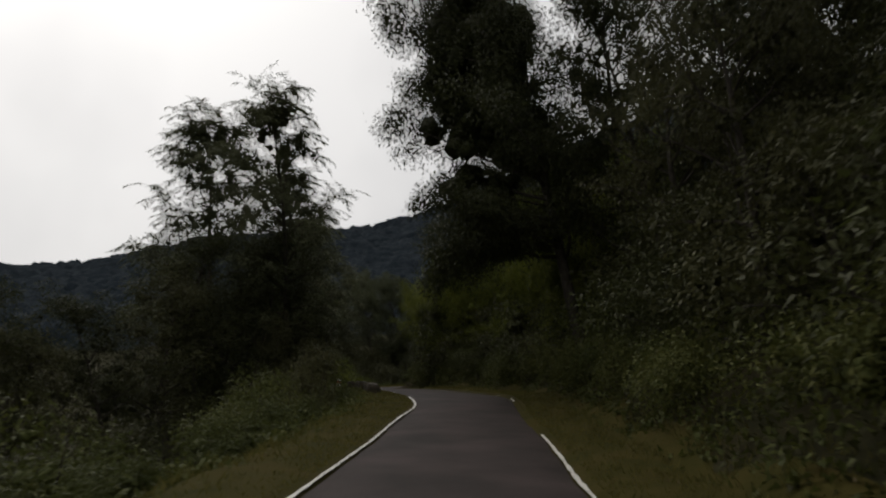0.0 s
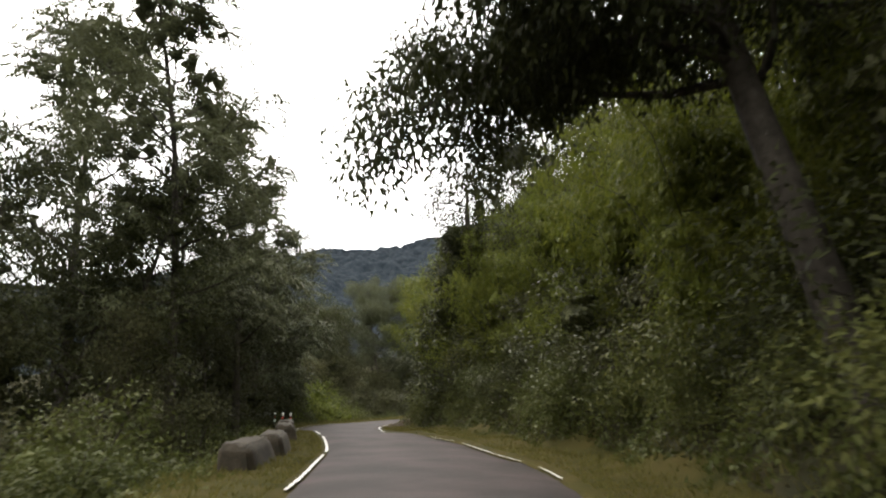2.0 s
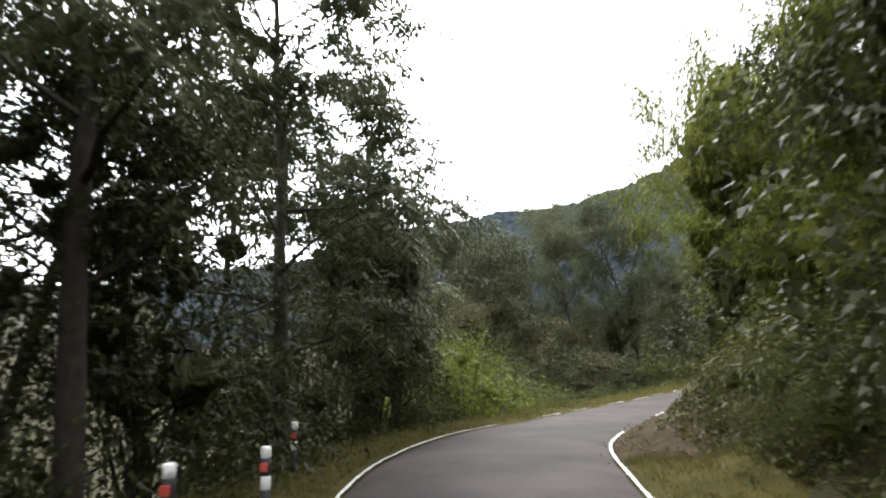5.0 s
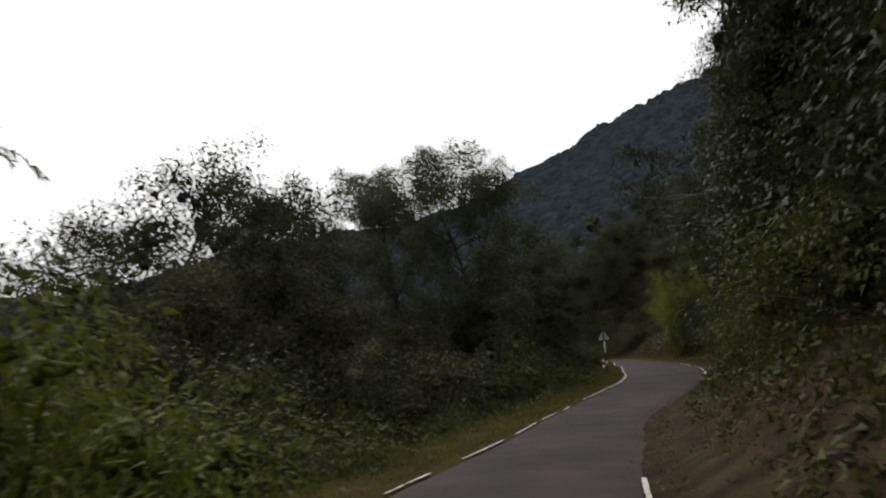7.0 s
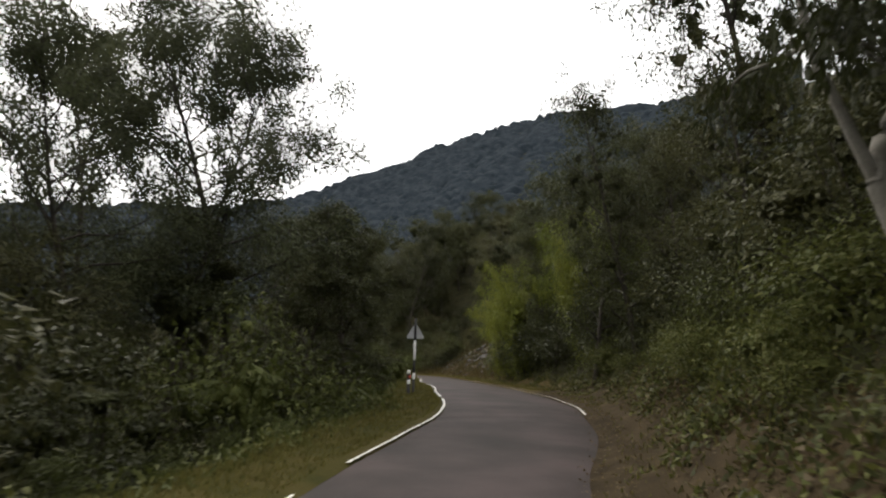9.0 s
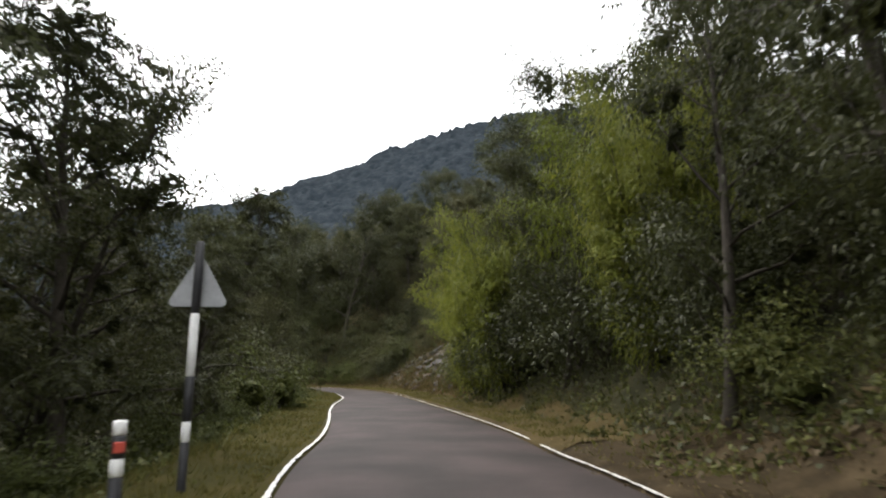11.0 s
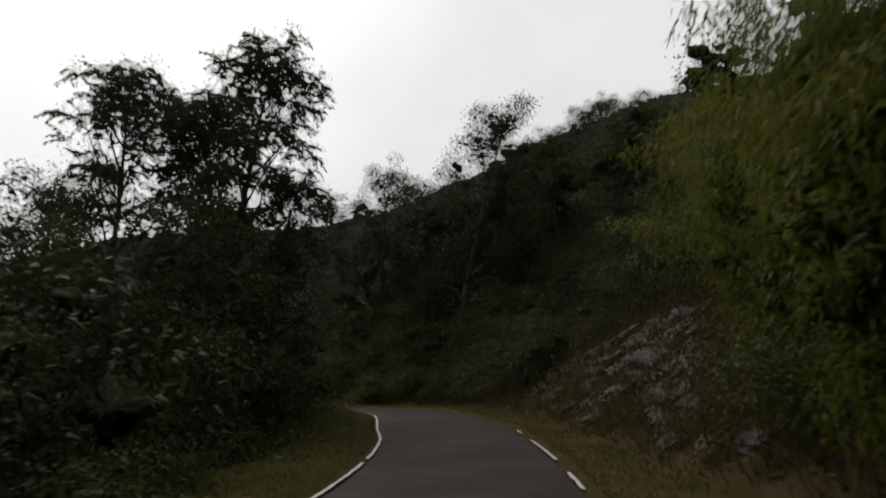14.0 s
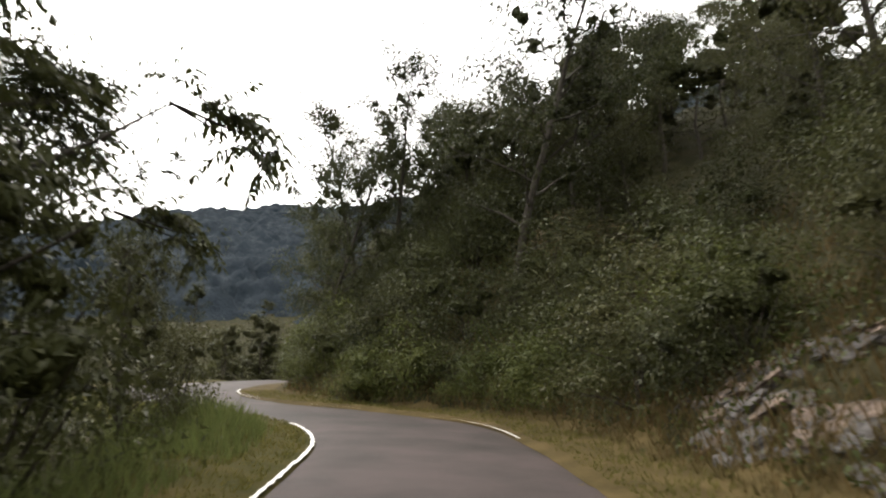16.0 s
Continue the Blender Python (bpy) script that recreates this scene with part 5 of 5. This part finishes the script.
# ---------------------------------------------------------------- rock outcrop
def slab(seed):
    """A broken slab of layered rock, a metre across: flat split faces, stepped layers, sharp uneven rim."""
    rg = random.Random(seed)
    bm = bmesh.new()
    bmesh.ops.create_icosphere(bm, subdivisions=3, radius=0.5)
    planes = [(Vector((rg.uniform(-1, 1), rg.uniform(-1, 1), rg.uniform(-0.25, 0.25))).normalized(), rg.uniform(0.26, 0.42)) for _ in range(9)]
    planes += [(Vector((rg.uniform(-0.16, 0.16), rg.uniform(-0.16, 0.16), 1)).normalized(), rg.uniform(0.24, 0.32))]
    for q in bm.verts:
        for n, d in planes:
            over = q.co.dot(n) - d
            if over > 0:
                q.co -= n * over
        step = math.floor(q.co.z * 9 + 1.5 * noise.noise(Vector((q.co.x * 3, q.co.y * 3, seed))))
        k = noise.noise(q.co * 4.5 + Vector((seed * 7.3, 0, 0)))
        q.co += Vector((q.co.x, q.co.y, 0)) * (0.10 * ((step * 37 + seed) % 5 - 2) / 2 + 0.14 * k) + Vector((0, 0, 0.035 * noise.noise(q.co * 9)))
    return from_bm("rock", bm, (M_ROCK, M_ROCK, M_PINK)[seed % 3])


outcrop = tagged(new("rock_outcrop"), "layered grey and pink rock outcrop on the grassy bank", "rock outcrop")
rg = R(301)
SHAPES = [slab(i) for i in range(9)]
count = 0
for i in range(900):
    y = rg.uniform(119.5, 139.0)
    rich = 125 < y < 137
    top = max(3.9 - 0.33 * abs(y - 129.5), 0.8)
    v = 1.7 + top * rg.uniform(0, 1) ** 1.1
    # bands of rock that climb along the bank, with grass between them
    band = wobble(v * 1.6 - (y - 130) * 0.55, y * 0.4, 0.95, 2.0)
    if band < (-0.35 if rich else 0.1) or count > 292:
        continue
    count += 1
    k = int(np.abs(ER[:, 1] - y).argmin())
    x, yy = ER[k] + np.array((TAN[k, 1], -TAN[k, 0])) * v
    s = rg.uniform(0.34, 0.66) * (1.8 if 124 < y < 133 and rg.uniform() < 0.35 else 1.0)
    ob = part("rock", SHAPES[i % 9], outcrop)
    ob.matrix_basis = (pose(x, yy, gz(x, yy) - 0.02, rg.uniform(-8, 12), -40 + rg.uniform(-8, 8), rg.uniform(-25, 25))
                       @ Matrix.Diagonal((s * rg.uniform(0.8, 1.3), s * rg.uniform(1.1, 2.0), s * rg.uniform(0.28, 0.46), 1)))
for i, (x, y, s) in enumerate(((-3.5, 55.8, 0.16), (-3.35, 57.2, 0.14), (-9.3, 59.8, 0.4), (5.6, 12.5, 0.5), (11.2, 118.0, 0.6), (10.4, 112.0, 0.45))):
    ob = tagged(new("stone", SHAPES[i]), "loose grey stone lying on the verge", "stone", "stones on the verge")
    ob.matrix_basis = pose(x, y, gz(x, y) + 0.05, 0, 0, 40 * i) @ Matrix.Diagonal((s, s * 1.3, s * 0.7, 1))
